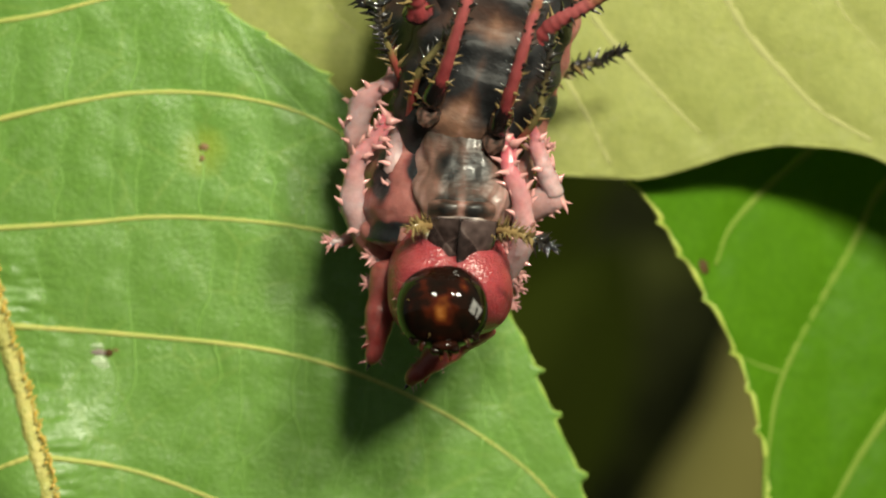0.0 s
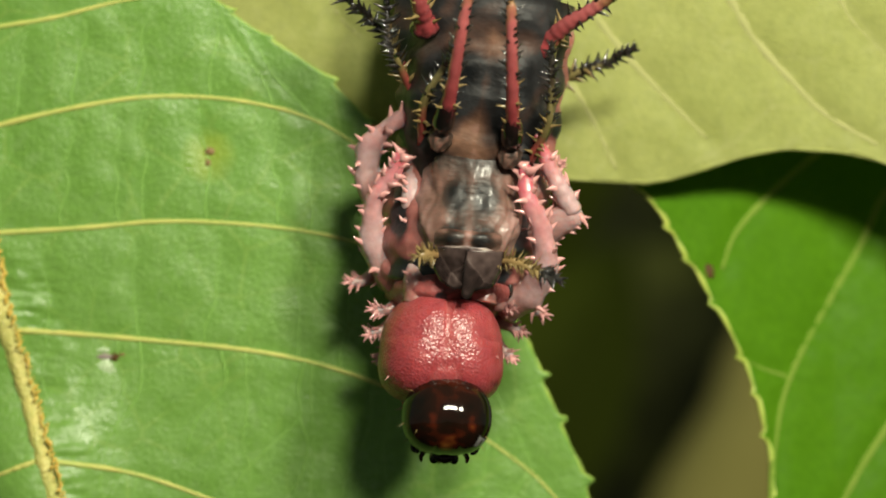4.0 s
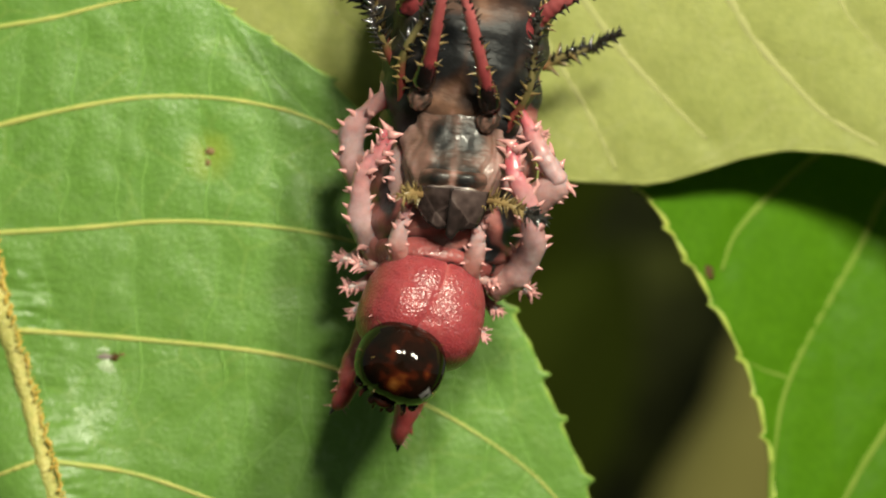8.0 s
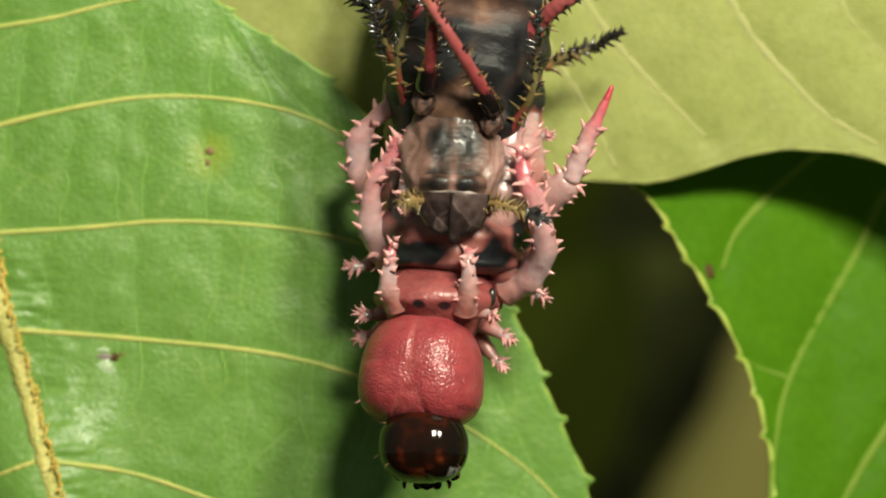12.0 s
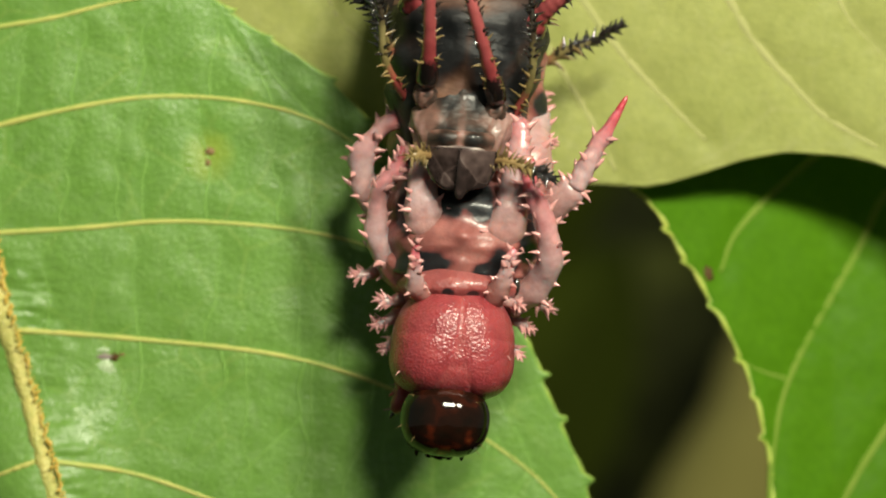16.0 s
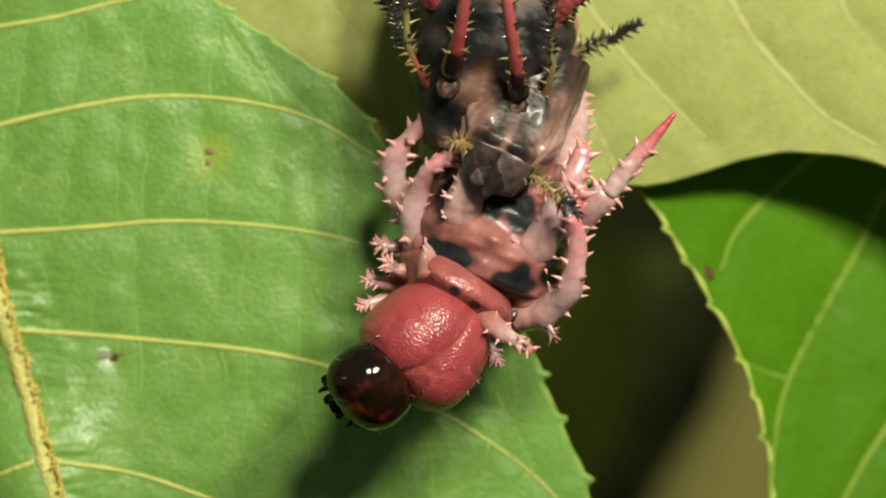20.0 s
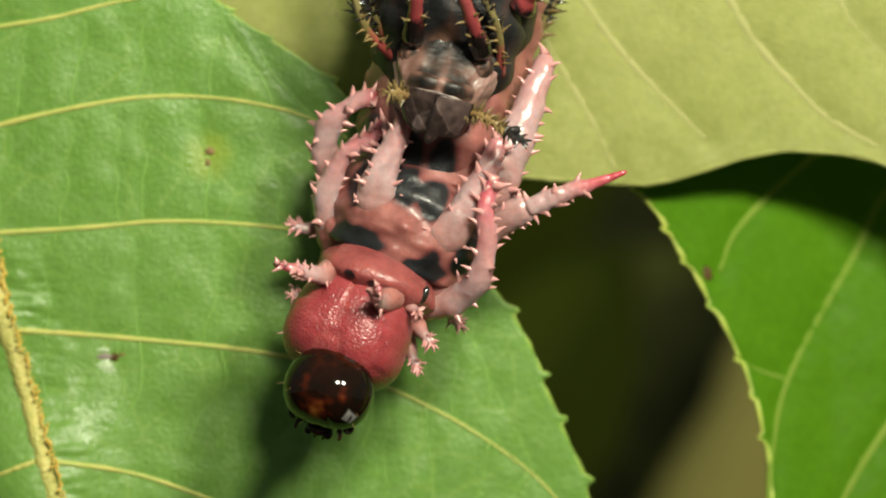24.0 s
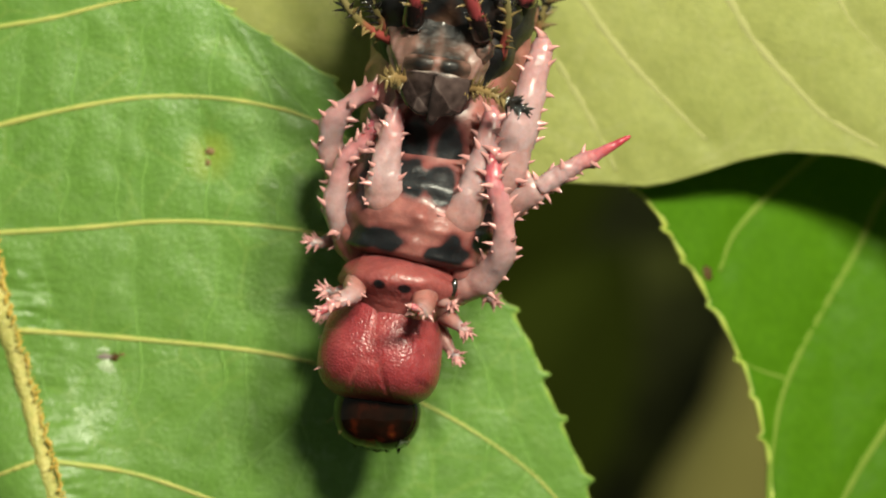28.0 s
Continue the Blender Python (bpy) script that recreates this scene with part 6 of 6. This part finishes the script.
    walk(for_legs[0], swing([
        (0, -1.64, -0.10, -0.98, 16, 0, 0), (0.25, -1.40, -0.10, -1.82, 14, 0, 0), (0.5, -1.12, -0.10, -2.68, 13, 0, 0), (1, -1.06, -0.10, -2.73, 9, 0, 0),
        (1.5, -0.79, -0.10, -2.04, 16, 0, 0), (2, -0.78, -0.10, -1.67, 3, 0, 0), (2.2, -0.89, 0.00, -2.09, 1, 0, 0), (2.5, -0.99, 0.30, -2.74, -1, 0, 0),
        (3, -0.40, 0.80, -3.86, 7, 0, 0), (3.5, -0.52, 0.80, -2.86, 9, 0, 0), (5.5, -0.87, 0.80, -2.48, 37, 0, 0), (6, -1.60, 0.80, -3.45, 40, 0, 0),
        (6.5, -2.46, 0.80, -2.48, 34, 0, 0), (7, -2.29, 0.80, -2.29, 32, 0, 0), (7.5, -2.32, 0.80, -2.33, 33, 0, 0), (8, -2.41, 0.80, -3.04, 31, 0, 0),
        (8.5, -1.76, 0.80, -2.20, 22, 0, 0), (9, -1.51, 0.80, -1.77, 12, 0, 0), (9.5, -1.25, 0.80, -2.12, 15, 0, 0), (10, -0.95, 0.80, -2.49, 18, 0, 0),
        (10.5, -0.44, 0.80, -2.97, 25, 0, 0), (11, -0.34, 0.80, -3.28, 26, 0, 0), (11.5, -0.74, 0.80, -3.39, 18, 0, 0), (12, -1.58, 0.80, -3.51, 5, 0, 0),
        (12.5, -0.97, 0.80, -3.32, 10, 0, 0), (14.5, 0.59, 0.80, -2.52, 17, 0, 0), (15, 0.02, 0.80, -3.17, 33, 0, 0), (15.5, -0.11, 0.80, -3.11, 30, 0, 0),
        (16, -0.37, 0.80, -2.99, 25, 0, 0), (16.5, -0.55, 0.80, -2.94, 22, 0, 0), (17, -0.72, 0.80, -2.90, 18, 0, 0), (17.5, -0.54, 0.80, -2.75, 23, 0, 0),
        (18, -0.11, 0.80, -2.76, 31, 0, 0), (18.5, 0.00, 0.80, -2.64, 35, 0, 0), (19, -0.07, 0.80, -2.40, 35, 0, 0), (19.5, -0.07, 0.80, -2.22, 44, 0, 0),
        (20, -0.14, 0.80, -2.07, 52, 0, 0), (20.5, -1.33, 0.80, -3.41, 47, 0, 0), (21, -0.80, 0.80, -3.29, 49, 0, 0), (21.5, -0.35, 0.80, -3.18, 47, 0, 0),
        (23.5, -3.84, 0.80, -0.74, 18, 0, 0), (24, -4.30, 0.80, -1.03, 7, 0, 0), (24.5, -4.21, 0.80, -1.46, 4, 0, 0), (25, -3.97, 0.80, -1.91, 3, 0, 0),
        (25.5, -3.82, 0.80, -1.88, 4, 0, 0), (26, -3.25, 0.80, -1.90, 11, 0, 0), (26.5, -3.35, 0.80, -1.84, 9, 0, 0), (27, -2.77, 0.80, -1.91, 16, 0, 0),
        (27.5, -2.57, 0.80, -1.91, 18, 0, 0), (28, -2.96, 0.80, -1.75, 11, 0, 0),
    ]))
    walk(for_legs[1], swing([
        (0, 1.65, -0.10, -2.83, 45, 0, 0), (0.25, 1.90, -0.10, -3.11, 34, 0, 0), (0.5, 2.25, -0.10, -3.60, 24, 0, 0), (1, 1.93, -0.10, -3.25, 39, 0, 0),
        (1.5, 2.19, -0.10, -3.58, 43, 0, 0), (2, 2.90, -0.10, -2.98, 38, 0, 0), (2.2, 2.83, 0.00, -3.27, 34, 0, 0), (2.5, 1.66, 0.30, -3.34, 12, 0, 0),
        (3, 0.99, 0.80, -3.54, 9, 0, 0), (3.5, 0.79, 0.80, -3.24, 14, 0, 0), (5.5, 0.41, 0.80, -2.60, 40, 0, 0), (6, 0.24, 0.80, -2.87, 41, 0, 0),
        (6.5, 1.15, 0.80, -1.20, 5, 0, 0), (7, 0.9, 0.80, -1.60, 5, 0, 0), (7.5, -0.58, 0.80, -3.04, 14, 0, 0), (8, -0.81, 0.80, -4.06, 14, 0, 0),
        (8.5, -0.79, 0.80, -3.57, 18, 0, 0), (9, -0.35, 0.80, -2.51, 16, 0, 0), (9.5, -0.13, 0.80, -2.85, 18, 0, 0), (10, 0.14, 0.80, -3.21, 20, 0, 0),
        (10.5, 0.60, 0.80, -3.65, 26, 0, 0), (11, 0.70, 0.80, -3.95, 25, 0, 0), (11.5, 0.40, 0.80, -4.08, 19, 0, 0), (12, -0.28, 0.80, -4.20, 7, 0, 0),
        (12.5, 0.27, 0.80, -4.04, 9, 0, 0), (14.5, 1.74, 0.80, -3.29, 7, 0, 0), (15, 1.53, 0.80, -3.20, 7, 0, 0), (15.5, 1.38, 0.80, -3.12, 8, 0, 0),
        (16, 0.98, 0.80, -3.01, 6, 0, 0), (16.5, 0.83, 0.80, -2.93, 7, 0, 0), (17, 0.66, 0.80, -2.85, 8, 0, 0), (17.5, 0.78, 0.80, -2.76, 15, 0, 0),
        (18, 1.17, 0.80, -2.86, 27, 0, 0), (18.5, 1.17, 0.80, -2.89, 33, 0, 0), (19, 1.00, 0.80, -2.85, 37, 0, 0), (19.5, 0.69, 0.80, -2.71, 38, 0, 0),
        (20, 0.36, 0.80, -2.56, 39, 0, 0), (20.5, 0.57, 0.80, -2.83, 35, 0, 0), (21, 0.69, 0.80, -3.08, 29, 0, 0), (21.5, 0.84, 0.80, -3.33, 43, 0, 0),
        (23.5, -2.53, 0.80, -1.47, 28, 0, 0), (24, -2.96, 0.80, -1.78, 13, 0, 0), (24.5, -2.88, 0.80, -2.39, 7, 0, 0), (25, -2.68, 0.80, -3.04, 2, 0, 0),
        (25.5, -2.55, 0.80, -2.97, 3, 0, 0), (26, -2.14, 0.80, -2.92, 7, 0, 0), (26.5, -2.17, 0.80, -2.83, 6, 0, 0), (27, -1.70, 0.80, -2.82, 12, 0, 0),
        (27.5, -1.51, 0.80, -2.77, 14, 0, 0), (28, -1.80, 0.80, -2.62, 8, 0, 0),
    ]))
    for ob, carrier, base, turns in RIDERS:
        walk(ob, ride(KEYED[carrier], base, turns))
    walk(leaf_pale, sway(leaf_pale, [(0, 0, 0.04, 0), (3, 0, 0.06, 0), (5.5, 0, 0, 0), (9, 0, 0, 0), (11, 0, 0.06, 0), (12.5, 0, 0.03, 0), (14.5, -0.02, -0.06, 0), (17, 0, -0.06, 0), (19, 0.03, 0.04, 0), (21, -0.05, -0.09, 0), (24, 0, -0.04, 0), (26, 0.02, 0.02, 0), (27, -0.02, -0.08, 0), (28, 0, -0.05, 0)]))
    walk(leaf_deep, sway(leaf_deep, [(0, 0, 0.05, 0), (3, 0.02, 0.07, 0), (5.5, 0, 0, 0), (9, 0, 0, 0), (11, 0.02, 0.04, 0), (12.5, 0, 0.02, 0), (14.5, -0.04, -0.05, 0), (17, -0.04, -0.06, 0), (19, 0.02, 0.02, 0), (21, -0.08, -0.09, 0), (24, -0.08, -0.05, 0), (26, 0, 0, 0), (27, -0.08, -0.06, 0), (28, -0.08, -0.04, 0)]))


motions()
